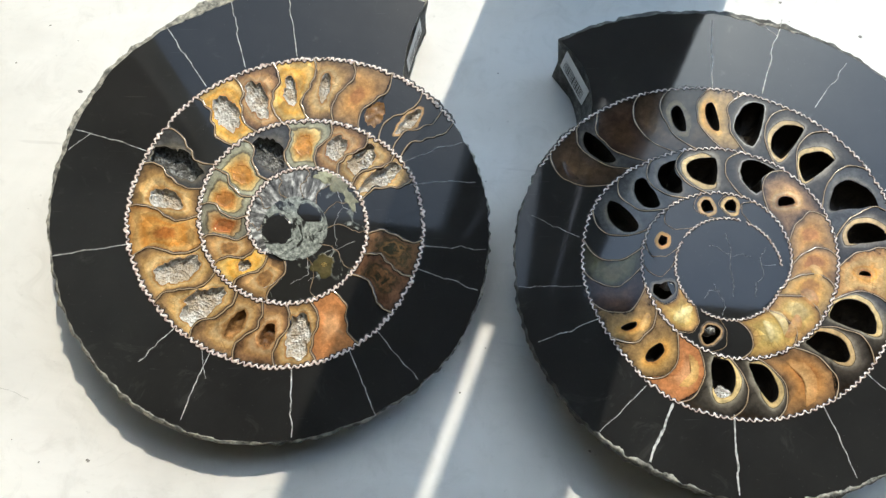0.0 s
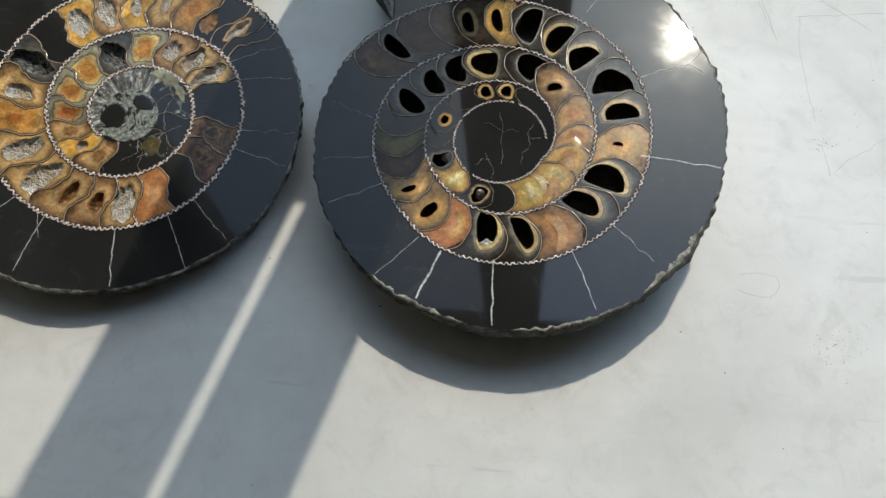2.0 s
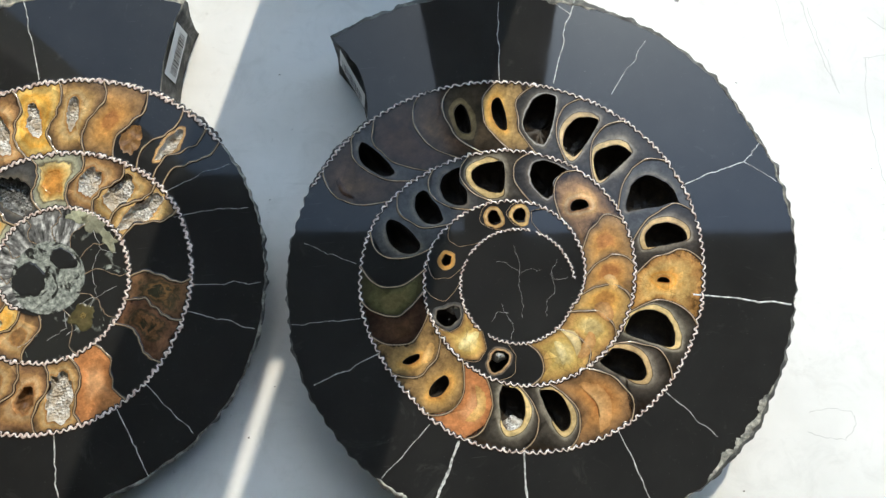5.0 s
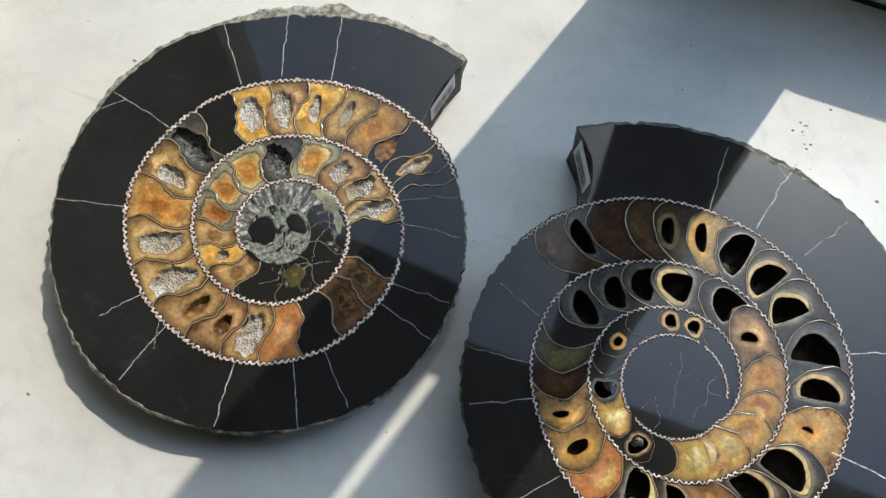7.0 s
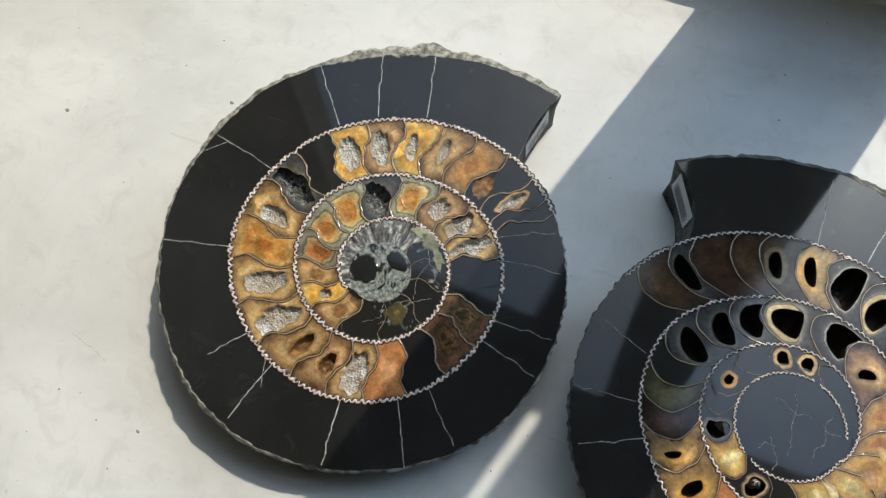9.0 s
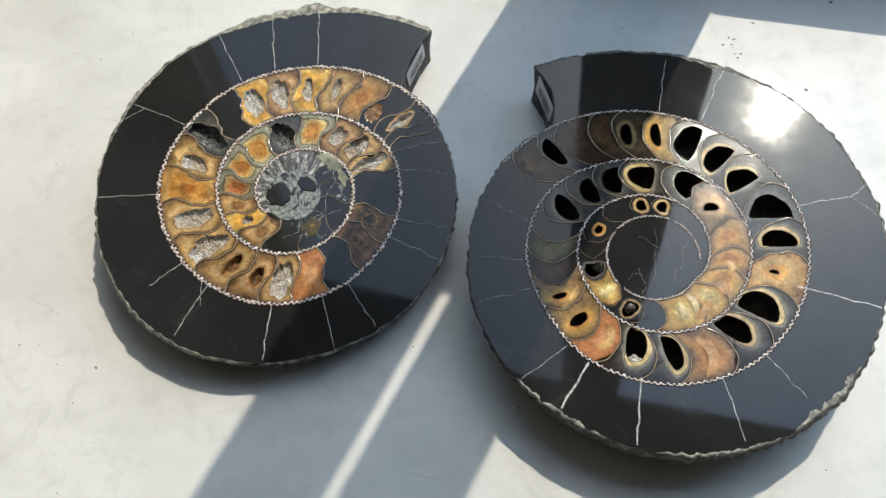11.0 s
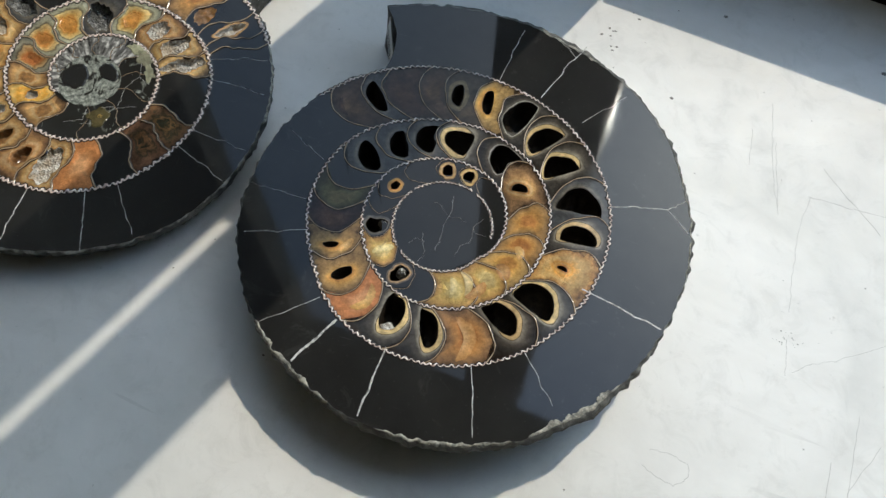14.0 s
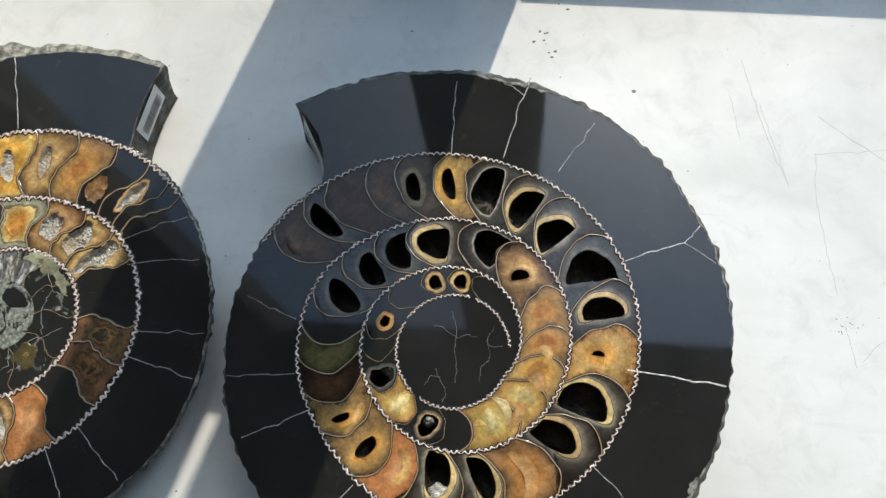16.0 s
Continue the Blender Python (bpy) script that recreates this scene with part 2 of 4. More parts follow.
BROWN = (0.022, 0.012, 0.006)
M = {
    "sill": sill_paint(),
    "frame": plain("window_paint", (0.82, 0.82, 0.80), (0.76, 0.76, 0.73), 0.35, 9.0, 0.06, 90.0),
    "plaster": plain("room_plaster", (0.74, 0.71, 0.65), (0.68, 0.65, 0.59), 0.9, 3.0, 0.2, 120.0),
    "floor": plain("wooden_floor", (0.26, 0.18, 0.11), (0.17, 0.12, 0.075), 0.5, 5.0),
    "black": black_stone(),
    "rock": rough_rock(),
    "rind": pale_rind(),
    "suture": white_line("suture_shell", (0.86, 0.755, 0.69), (0.40, 0.26, 0.21), 420),
    "vein": white_line("calcite_vein", (0.74, 0.73, 0.69), (0.20, 0.19, 0.17), 320),
    "septum": septum_wall(),
    "bed": plain("dark_suture_bed", (0.016, 0.012, 0.010), (0.030, 0.022, 0.016), 0.2, 200.0),
    "amber": calcite("amber_calcite", ((0.0, BROWN), (0.08, (0.20, 0.12, 0.05)), (0.3, (0.36, 0.21, 0.075)), (0.55, (0.50, 0.27, 0.075)), (0.8, (0.58, 0.29, 0.065)), (1.0, (0.44, 0.19, 0.045))), facets=0.18, blur=0.5),
    "tan": calcite("tan_calcite", ((0.0, BROWN), (0.12, (0.17, 0.105, 0.05)), (0.32, (0.34, 0.20, 0.08)), (0.5, (0.55, 0.33, 0.11)), (0.75, (0.60, 0.42, 0.19)), (0.92, (0.46, 0.24, 0.07)), (1.0, (0.30, 0.17, 0.06)))),
    "orange": calcite("orange_calcite", ((0.0, BROWN), (0.10, (0.40, 0.20, 0.05)), (0.3, (0.60, 0.38, 0.12)), (0.55, (0.66, 0.30, 0.04)), (0.8, (0.66, 0.36, 0.08)), (1.0, (0.52, 0.20, 0.03)))),
    "red": calcite("red_orange_calcite", ((0.0, BROWN), (0.08, (0.42, 0.17, 0.06)), (0.5, (0.60, 0.235, 0.075)), (1.0, (0.66, 0.33, 0.14))), facets=0.25),
    "brown": calcite("brown_calcite", ((0.0, (0.012, 0.009, 0.007)), (0.12, (0.045, 0.028, 0.018)), (0.6, (0.075, 0.042, 0.024)), (1.0, (0.10, 0.055, 0.025))), 0.06, 0.05, 0.3, 0.25),
    "lining": calcite("chamber_lining", ((0.0, BROWN), (0.1, (0.030, 0.025, 0.020)), (0.3, (0.075, 0.062, 0.048)), (0.5, (0.24, 0.205, 0.155)), (0.58, (0.05, 0.032, 0.016)), (0.65, (0.52, 0.36, 0.17)), (0.9, (0.58, 0.40, 0.18)), (1.0, (0.30, 0.19, 0.08))), 0.08, 0.06, 0.3, 0.15, 0.12),
    "grey_lining": calcite("grey_chamber_lining", ((0.0, BROWN), (0.08, (0.05, 0.05, 0.05)), (0.6, (0.085, 0.08, 0.075)), (0.9, (0.15, 0.13, 0.10)), (1.0, (0.06, 0.05, 0.04))), 0.06, 0.04, 0.3, 0.1, 0.3),
    "dim_lining": calcite("dim_brown_lining", ((0.0, BROWN), (0.1, (0.035, 0.026, 0.018)), (0.5, (0.06, 0.042, 0.025)), (0.62, (0.16, 0.11, 0.055)), (0.9, (0.22, 0.15, 0.07)), (1.0, (0.08, 0.05, 0.025))), 0.08, 0.06, 0.3, 0.15, 0.2),
    "dark_lining": calcite("dark_lining", ((0.0, BROWN), (0.1, (0.03, 0.027, 0.024)), (0.6, (0.055, 0.048, 0.04)), (0.85, (0.12, 0.10, 0.075)), (0.95, (0.42, 0.39, 0.33)), (1.0, (0.18, 0.16, 0.13))), 0.08, 0.2, 0.3, 0.15, 0.3),
    "olive": calcite("olive_calcite", ((0.0, BROWN), (0.12, (0.04, 0.035, 0.018)), (0.6, (0.085, 0.072, 0.03)), (1.0, (0.11, 0.085, 0.035))), 0.08, 0.06, 0.3, 0.3, 0.4),
    "druzy": crystals("white_crystals", (0.42, 0.38, 0.32), (0.90, 0.87, 0.81), (0.50, 0.39, 0.26)),
    "pale_olive": calcite("pale_olive_calcite", ((0.0, (0.10, 0.10, 0.07)), (0.3, (0.30, 0.30, 0.20)), (1.0, (0.40, 0.39, 0.26))), blur=0.9),
    "shard": calcite("clear_amber_shard", ((0.0, (0.52, 0.27, 0.08)), (0.5, (0.64, 0.36, 0.12)), (1.0, (0.70, 0.44, 0.17))), 0.08, 0.05, 0.4, 0.2, 0.5),
    "honey": calcite("honey_shard", ((0.0, (0.60, 0.46, 0.18)), (0.5, (0.72, 0.56, 0.25)), (1.0, (0.76, 0.62, 0.32))), 0.08, 0.05, 0.4, 0.2, 0.5),
    "grey_druzy": crystals("grey_crystals", (0.03, 0.03, 0.03), (0.42, 0.42, 0.40), (0.06, 0.06, 0.055)),
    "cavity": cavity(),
    "sage": calcite("sage_and_amber_calcite", ((0.0, (0.06, 0.055, 0.04)), (0.10, (0.26, 0.25, 0.19)), (0.35, (0.36, 0.34, 0.23)), (0.48, (0.14, 0.11, 0.07)), (0.56, (0.58, 0.42, 0.18)), (0.85, (0.52, 0.27, 0.07)), (1.0, (0.50, 0.20, 0.04))), 0.14),
    "yellow": calcite("yellow_calcite", ((0.0, BROWN), (0.07, (0.22, 0.13, 0.05)), (0.3, (0.46, 0.27, 0.075)), (0.7, (0.62, 0.42, 0.11)), (1.0, (0.68, 0.52, 0.20))), facets=0.35),
    "russet": calcite("russet_calcite", ((0.0, BROWN), (0.1, (0.13, 0.072, 0.040)), (0.4, (0.24, 0.125, 0.058)), (0.62, (0.08, 0.062, 0.032)), (0.85, (0.34, 0.17, 0.06)), (1.0, (0.06, 0.052, 0.028))), 0.08, 0.05, 0.3, 0.3, 1.3),
    "silver": silver_fan(),
    "pale_core": veined_core("pale_crystal_core", 0.43),
    "core": veined_core("veined_black_core", 0.62),
    "pane": sky_filter_glass("sky_filter_glass", (0.77, 0.79, 0.79)),
    "bluish_pane": sky_filter_glass("bluish_filter_glass", (0.87, 0.94, 1.0)),
    "paper": plain("label_paper", (0.78, 0.78, 0.77), (0.72, 0.72, 0.71), 0.5, 40.0, 0.02),
    "ink": plain("label_ink", (0.02, 0.02, 0.02), (0.03, 0.03, 0.03), 0.5),
    "scratch": plain("scratch_grey", (0.40, 0.39, 0.36), (0.58, 0.57, 0.54), 0.8, 300.0),
    "dust": plain("dust_grey", (0.16, 0.15, 0.135), (0.34, 0.33, 0.30), 0.9, 700.0),
}


# ---- mesh helpers ----
def mesh_of(name, verts, faces, mats, index=None, smooth=False, band=None):
    me = bpy.data.meshes.new(name)
    me.from_pydata(verts, [], faces)
    for m in mats:
        me.materials.append(M[m])
    if index is not None:
        me.polygons.foreach_set("material_index", index)
    me.polygons.foreach_set("use_smooth", smooth if isinstance(smooth, list) else [smooth] * len(faces))
    if band is not None:
        me.attributes.new("band", "FLOAT", "POINT").data.foreach_set("value", band)
    me.update()
    return me


def part(name, me, parent, label=""):
    ob = new(name, me)
    ob.parent = parent
    return tagged(ob, label)


def box_mesh(name, lo, hi, mat, bevel=0.0):
    bm = bmesh.new()
    bmesh.ops.create_cube(bm, size=1.0)
    for v in bm.verts:
        v.co = Vector([l + (c + 0.5) * (h - l) for c, l, h in zip(v.co, lo, hi)])
    if bevel:
        bmesh.ops.bevel(bm, geom=bm.edges[:], offset=bevel, segments=3, profile=0.5, affect="EDGES")
    me = bpy.data.meshes.new(name)
    bm.to_mesh(me)
    bm.free()
    me.materials.append(M[mat])
    return me


SILL = pose(0, 0, 0, 0, 0, SILL_TURN)


def setting(name, lo, hi, mat, label, bevel=0.0, category="wall"):
    ob = new(name, box_mesh(name, lo, hi, mat, bevel))
    ob.matrix_world = SILL
    return tagged(ob, label, category, kind="structure")


# ---- the sill, the window and the room round it ----
windowsill = setting("windowsill", (-0.66, -0.116, -0.035), (1.16, 0.60, 0.0), "sill", "off-white painted windowsill with scratches and stains", 0.004, "windowsill")
FRONT, BACK = 0.464, 0.537          # the window frame's room side and outer side
TOP, LEFT, RIGHT = 1.80, -0.47, 1.10
window = new("window_1")
window.matrix_world = SILL
tagged(window, "white painted window frame with a wide middle post", "window", kind="structure")
part("bottom_rail", box_mesh("bottom_rail", (LEFT, FRONT, 0.0), (0.0345, BACK, 0.066), "frame", 0.004), window)
part("bottom_rail", box_mesh("bottom_rail", (0.172, FRONT, 0.0), (RIGHT, BACK, 0.06), "frame", 0.004), window)
part("sash_rail", box_mesh("sash_rail", (0.172, FRONT, 0.061), (RIGHT, BACK - 0.006, 0.129), "frame", 0.006), window)
for x0, x1 in ((LEFT, 0.033), (0.1735, RIGHT)):
    part("joint", box_mesh("joint", (x0, FRONT - 0.0022, 0.0002), (x1, FRONT - 0.0002, 0.0034), "bed"), window, "thin dark joint at the foot of the frame")


def post_mesh(front, back, z0, z1):
    """An upright post whose ends at the front and at the back are given as pairs of x."""
    v = [(front[0], FRONT, z0), (front[1], FRONT, z0), (back[1], BACK, z0), (back[0], BACK, z0)]
    v += [(x, y, z1) for x, y, _ in v]
    f = [(3, 2, 1, 0), (4, 5, 6, 7), (0, 1, 5, 4), (1, 2, 6, 5), (2, 3, 7, 6), (3, 0, 4, 7)]
    return mesh_of("post", v, f, ["frame"])


part("middle_post", post_mesh((0.0345, 0.0913), (0.0345, 0.1113), 0.0, TOP), window)
part("sash_stile", post_mesh((0.0987, 0.172), (0.1187, 0.172), 0.0, TOP), window)
# unseen filler added to block the sun slit's lower part
part("cover_strip", post_mesh((0.0915, 0.0985), (0.1115, 0.1185), 0.0, 0.485), window)
part("transom", box_mesh("transom", (LEFT, FRONT, 1.74), (0.0345, BACK, TOP), "frame", 0.004), window)
# added tint dims the left sky's reflection; sunlight passes it unfiltered
part("pane", box_mesh("pane", (LEFT, 0.500, 0.05), (0.04, 0.504, 1.76), "pane"), window, "unseen grey pane added to dim the reflected sky").visible_shadow = False
# unseen pane, tinted to turn the reflected sky bluer, casts no shadow
part("pane", box_mesh("pane", (0.165, 0.500, 0.118), (RIGHT - 0.004, 0.504, TOP - 0.004), "bluish_pane"), window, "unseen bluish pane added to cool the reflected sky").visible_shadow = False
setting("wall_north_left", (-2.2, FRONT + 0.02, -0.9), (LEFT, BACK + 0.005, 2.6), "plaster", "pale plastered wall beside the window")
setting("wall_north_right", (RIGHT, FRONT + 0.02, -0.9), (2.6, BACK + 0.005, 2.6), "plaster", "pale plastered wall beside the window")
setting("wall_north_top", (LEFT, FRONT + 0.02, TOP), (RIGHT, BACK + 0.005, 2.6), "plaster", "pale plastered wall above the window")
setting("wall_north_below", (LEFT, -0.02, -0.9), (RIGHT, BACK + 0.005, -0.036), "plaster", "pale plastered wall below the windowsill")
setting("wall_reveal_left", (-0.67, -0.02, -0.036), (-0.612, FRONT + 0.018, TOP), "plaster", "pale plastered window reveal")
setting("wall_reveal_right", (RIGHT + 0.002, -0.02, -0.036), (RIGHT + 0.06, FRONT + 0.018, TOP), "plaster", "pale plastered window reveal")
# unseen room shell added to bounce fill light back onto the sill
setting("wall_south", (-2.2, -3.2, -0.9), (2.6, -3.1, 2.6), "plaster", "unseen room wall, pale to bounce light")
setting("wall_west", (-2.3, -3.2, -0.9), (-2.2, BACK + 0.005, 2.6), "plaster", "unseen room wall, pale to bounce light")
setting("wall_east", (2.6, -3.2, -0.9), (2.7, BACK + 0.005, 2.6), "plaster", "unseen room wall, pale to bounce light")
setting("floor", (-2.3, -3.2, -0.95), (2.7, BACK + 0.005, -0.9), "floor", "unseen brown room floor that bounces warm light", category="floor")
setting("ceiling", (-2.3, -3.2, 2.6), (2.7, BACK + 0.005, 2.7), "plaster", "unseen ceiling, pale to bounce light", category="ceiling")


# ---- the ammonites ----
class Shell:
    """One cut half: the law of its spiral, in its own frame with the cut face at z = 0."""
    def __init__(self, law, core, mirror, mouth, height, slope, centre, seed):
        self.law, self.core, self.mirror, self.mouth = law, core, mirror, mouth
        self.height, self.slope, self.centre, self.seed = height, slope, centre, seed

    def smooth(self, th):
        u = radians(min(th, 1200.0) - 60.0)
        c = self.law
        s = c[0] + u * (c[1] + u * (c[2] + u * c[3]))
        i = 4
        for k in (1, 2, 3):
            for f in (math.cos, math.sin):
                s += f(k * u) * (c[i] + c[i + 1] * u)
                i += 2
        s += c[16] * math.cos(4 * u) + c[17] * math.sin(4 * u)
        r = math.exp(s)
        start, radii = self.inner
        if th > start:
            r += (self.inner_radius(th) - r) * min(1.0, (th - start) / 20.0)
        return max(self.core_radius(th), r)

    def inner_radius(self, th):
        """The inner turns: radii in millimetres every thirty degrees, smoothly joined."""
        start, radii = self.inner
        u = max(0.0, min((th - start) / 30.0, len(radii) - 1.001))
        i = int(u)
        f = u - i
        a, b, c, d = (radii[max(0, min(len(radii) - 1, i + k))] for k in (-1, 0, 1, 2))
        return 0.0005 * (2 * b + f * (c - a + f * (2 * a - 5 * b + 4 * c - d + f * (3 * b - a - 3 * c + d))))

    def core_radius(self, th):
        """The round middle, which lies a little beside the spiral's centre."""
        return self.core + self.core_off[0] * math.cos(radians(th - self.core_off[1]))

    def r(self, th):
        """The spiral's radius; along the free edge it is worn and knobbly."""
        rough = min(1.0, max(0.0, (425.0 - th) / 20.0))
        if rough:
            p = Vector((th * 0.09, self.seed, 0.0))
            rib = math.sin(radians(th) * 95 + 3.0 * noise.noise(p * 0.8)) * (0.6 + 0.8 * noise.noise(p * 0.5 + Vector((7, 0, 0))))
            rough *= 0.0011 * noise.noise(p) + 0.0008 * noise.noise(p * 3.1) + 0.0014 * noise.noise(p * 0.31) + self.ribs * rib
        return self.smooth(th) + rough

    def xy(self, th, r):
        a = radians(th)
        return (self.mirror * r * math.cos(a), r * math.sin(a))

    def at(self, th, v):
        """A place between the whorl inside (v = 0) and the whorl's own edge (v = 1)."""
        outer, inner = self.r(th), self.smooth(th + 360.0)
        return self.xy(th, inner + (outer - inner) * v)

    def ground(self, x, y):
        """The table's depth under the cut face."""
        return -(self.height + self.slope[0] * x + self.slope[1] * y)


def ordered(faces, mirror):
    return faces if mirror > 0 else [f[::-1] for f in faces]


def mouth_edge(s, n=16):
    """The edge of the mouth from the inner corner out to the lip, slightly hollow."""
    a, b = Vector(s.xy(s.mouth_in, s.r(s.mouth_in))), Vector(s.xy(s.mouth, s.r(s.mouth)))
    side = Vector((-(b - a).y, (b - a).x)) * s.mirror
    out = []
    for i in range(1, n):
        f = i / n
        p = a.lerp(b, f) + side * (s.hollow * math.sin(math.pi * f) + 0.012 * noise.noise((f * 9, s.seed, 2)))
        out.append((p.x, p.y))
    return out


def broken_edge(s, th):
    """How far the rough rind stands out past the polished face, in metres."""
    out = 0.0007 + 0.0009 * max(0.0, noise.noise((th * 0.11, s.seed, 7)))
    for middle, half, amount in s.chipped:
        f = max(0.0, 1.0 - abs(th - middle) / half)
        out += amount * f ** 0.5 * (0.75 + 0.5 * noise.noise((th * 0.16, s.seed, 4))) if f else 0.0
    return out


def stone_body(s, thing):
    """The dark stone: polished living chamber above, rough sides and a rounded underside."""
    steps = 720
    ths = [s.mouth + (s.mouth_in - s.mouth) * i / steps for i in range(steps + 1)]
    loop = [s.xy(t, s.r(t)) for t in ths] + mouth_edge(s)
    n, arc = len(loop), steps + 1
    # (share of the depth, share of the radius, share of the broken edge): worn edge, belly, foot
    rings = [(0.0, 1.0, 0.0), (0.012, 1.0, 0.5), (0.05, 1.0, 0.85), (0.2, 1.0, 1.0), (0.5, 0.985, 0.8), (0.8, 0.95, 0.4), (1.0, 0.89, 0.0)]
    mouth_out = Vector(loop[-1]) - Vector(loop[arc])
    mouth_out = Vector((mouth_out.y, -mouth_out.x)).normalized() * s.mirror
    verts, faces, index = [], [], []
    for depth, share, broken in rings:
        for i, (x, y) in enumerate(loop):
            far = math.hypot(x, y)
            q = noise.noise((x * 160, y * 160, depth * 6)) * 0.0016 + noise.noise((x * 420, y * 420, depth * 14)) * 0.0008
            q *= 1.0 if depth > 0 else 0.0
            if i < arc:
                k = share + (q + broken * broken_edge(s, ths[i])) / far
                gx, gy = x * k, y * k
            else:
                gx, gy = x + mouth_out.x * s.slant * depth, y + mouth_out.y * s.slant * depth
            verts.append((gx, gy, s.ground(gx, gy) * depth))
    for j in range(len(rings) - 1):
        for i in range(n):
            a, b = j * n + i, j * n + (i + 1) % n
            faces.append((a, a + n, b + n, b))
            index.append(1 if j < 2 and s.pale_edge else 0)
    foot = (len(rings) - 1) * n
    verts.append((0, 0, s.ground(0, 0)))
    for i in range(n):
        faces.append((foot + i, len(verts) - 1, foot + (i + 1) % n))
        index.append(0)
    me = mesh_of("rind", verts, ordered(faces, s.mirror), ["rock", "rind"], index, True)
    part("rind", me, thing, "rough grey shell rind, pale at the edge")
    # polished face of the living chamber, with the mouth's hollow edge
    verts, faces = [], []
    across, count = 14, 520
    hollow = mouth_edge(s, across)
    corner, lip = s.xy(s.mouth_in, s.r(s.mouth_in)), s.xy(s.mouth, s.r(s.mouth))
    start = [corner, *hollow, lip]
    for i in range(count + 1):
        for j in range(across + 1):
            v = j / across
            th = s.mouth + (s.first + septum_shift(s, s.first, v) - s.mouth) * i / count
            fade = max(0.0, 1.0 - (th - s.mouth) / 12.0)
            inner, outer = s.smooth(th + 360.0), s.r(th)
            x, y = s.xy(th, inner + (outer - inner) * v)
            if i == 0:
                x, y = start[j]
            elif fade:
                bx, by = s.xy(s.mouth, s.smooth(s.mouth + 360) + (s.r(s.mouth) - s.smooth(s.mouth + 360)) * v)
                x, y = x + (start[j][0] - bx) * fade, y + (start[j][1] - by) * fade
            verts.append((x, y, 0.0))
    w = across + 1
    for i in range(count):
        for j in range(across):
            a = i * w + j
            faces.append((a, a + 1, a + w + 1, a + w))
    part("living_chamber", mesh_of("living_chamber", verts, ordered(faces, s.mirror), ["black"], None, False), thing, "polished black stone filling")


def septum_shift(s, th, v):
    """How far a septum strays from its angle, in degrees: domed or waved, and a little uneven."""
    width = 13.0 + 0.016 * (th - 400.0)
    uneven = noise.noise((v * 3.2, th, s.seed)) * 0.10 + noise.noise((v * 8.0, th, s.seed)) * s.ripple
    fall = abs(2 * v - 1.06) / 1.06
    return width * (s.dome * fall ** 2.4 + s.wave * math.sin(2 * math.pi * v) - s.bulge * math.sin(math.pi * v) + uneven * math.sin(math.pi * v))


def chamber_outline(s, t0, t1, per=16):
    """Points round a chamber: along the outer wall, down a septum, along the inner wall, up the other."""
    def place(u, v):
        return s.at((1 - u) * (t0 + septum_shift(s, t0, v)) + u * (t1 + septum_shift(s, t1, v)), v)
    pts = [place(i / per, 1.0) for i in range(per)]
    pts += [place(1.0, 1.0 - i / per) for i in range(per)]
    pts += [place(1.0 - i / per, 0.0) for i in range(per)]
    pts += [place(0.0, i / per) for i in range(per)]
    return pts, place


FILLS = {   # lining, what lies in the opening, opening's depth, roughness of its floor
    "amber": ("amber", "amber", 0.0, 0.0), "tan": ("tan", "tan", 0.0, 0.0), "orange": ("orange", "orange", 0.0, 0.0),
    "red": ("red", "red", 0.0, 0.0), "brown": ("brown", "brown", 0.0, 0.0), "black": ("black", "black", 0.0, 0.0),
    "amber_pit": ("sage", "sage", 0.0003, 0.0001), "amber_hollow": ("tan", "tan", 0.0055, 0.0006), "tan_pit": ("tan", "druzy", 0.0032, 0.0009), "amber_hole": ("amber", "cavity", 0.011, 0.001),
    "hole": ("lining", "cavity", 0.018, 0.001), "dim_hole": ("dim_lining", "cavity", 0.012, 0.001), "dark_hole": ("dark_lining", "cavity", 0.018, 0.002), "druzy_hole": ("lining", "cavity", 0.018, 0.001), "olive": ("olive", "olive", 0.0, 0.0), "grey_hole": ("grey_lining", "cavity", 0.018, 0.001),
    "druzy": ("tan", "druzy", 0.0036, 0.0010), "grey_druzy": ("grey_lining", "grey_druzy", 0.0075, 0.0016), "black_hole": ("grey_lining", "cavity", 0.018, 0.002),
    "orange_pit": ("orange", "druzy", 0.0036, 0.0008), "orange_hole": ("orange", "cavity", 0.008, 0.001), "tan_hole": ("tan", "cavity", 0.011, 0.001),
    "veined": ("core", "core", 0.0, 0.0), "yellow": ("yellow", "yellow", 0.0, 0.0), "russet": ("russet", "russet", 0.0, 0.0), "silver": ("silver", "silver", 0.0, 0.0), "black_pit": ("black", "tan", 0.0006, 0.0003),
}
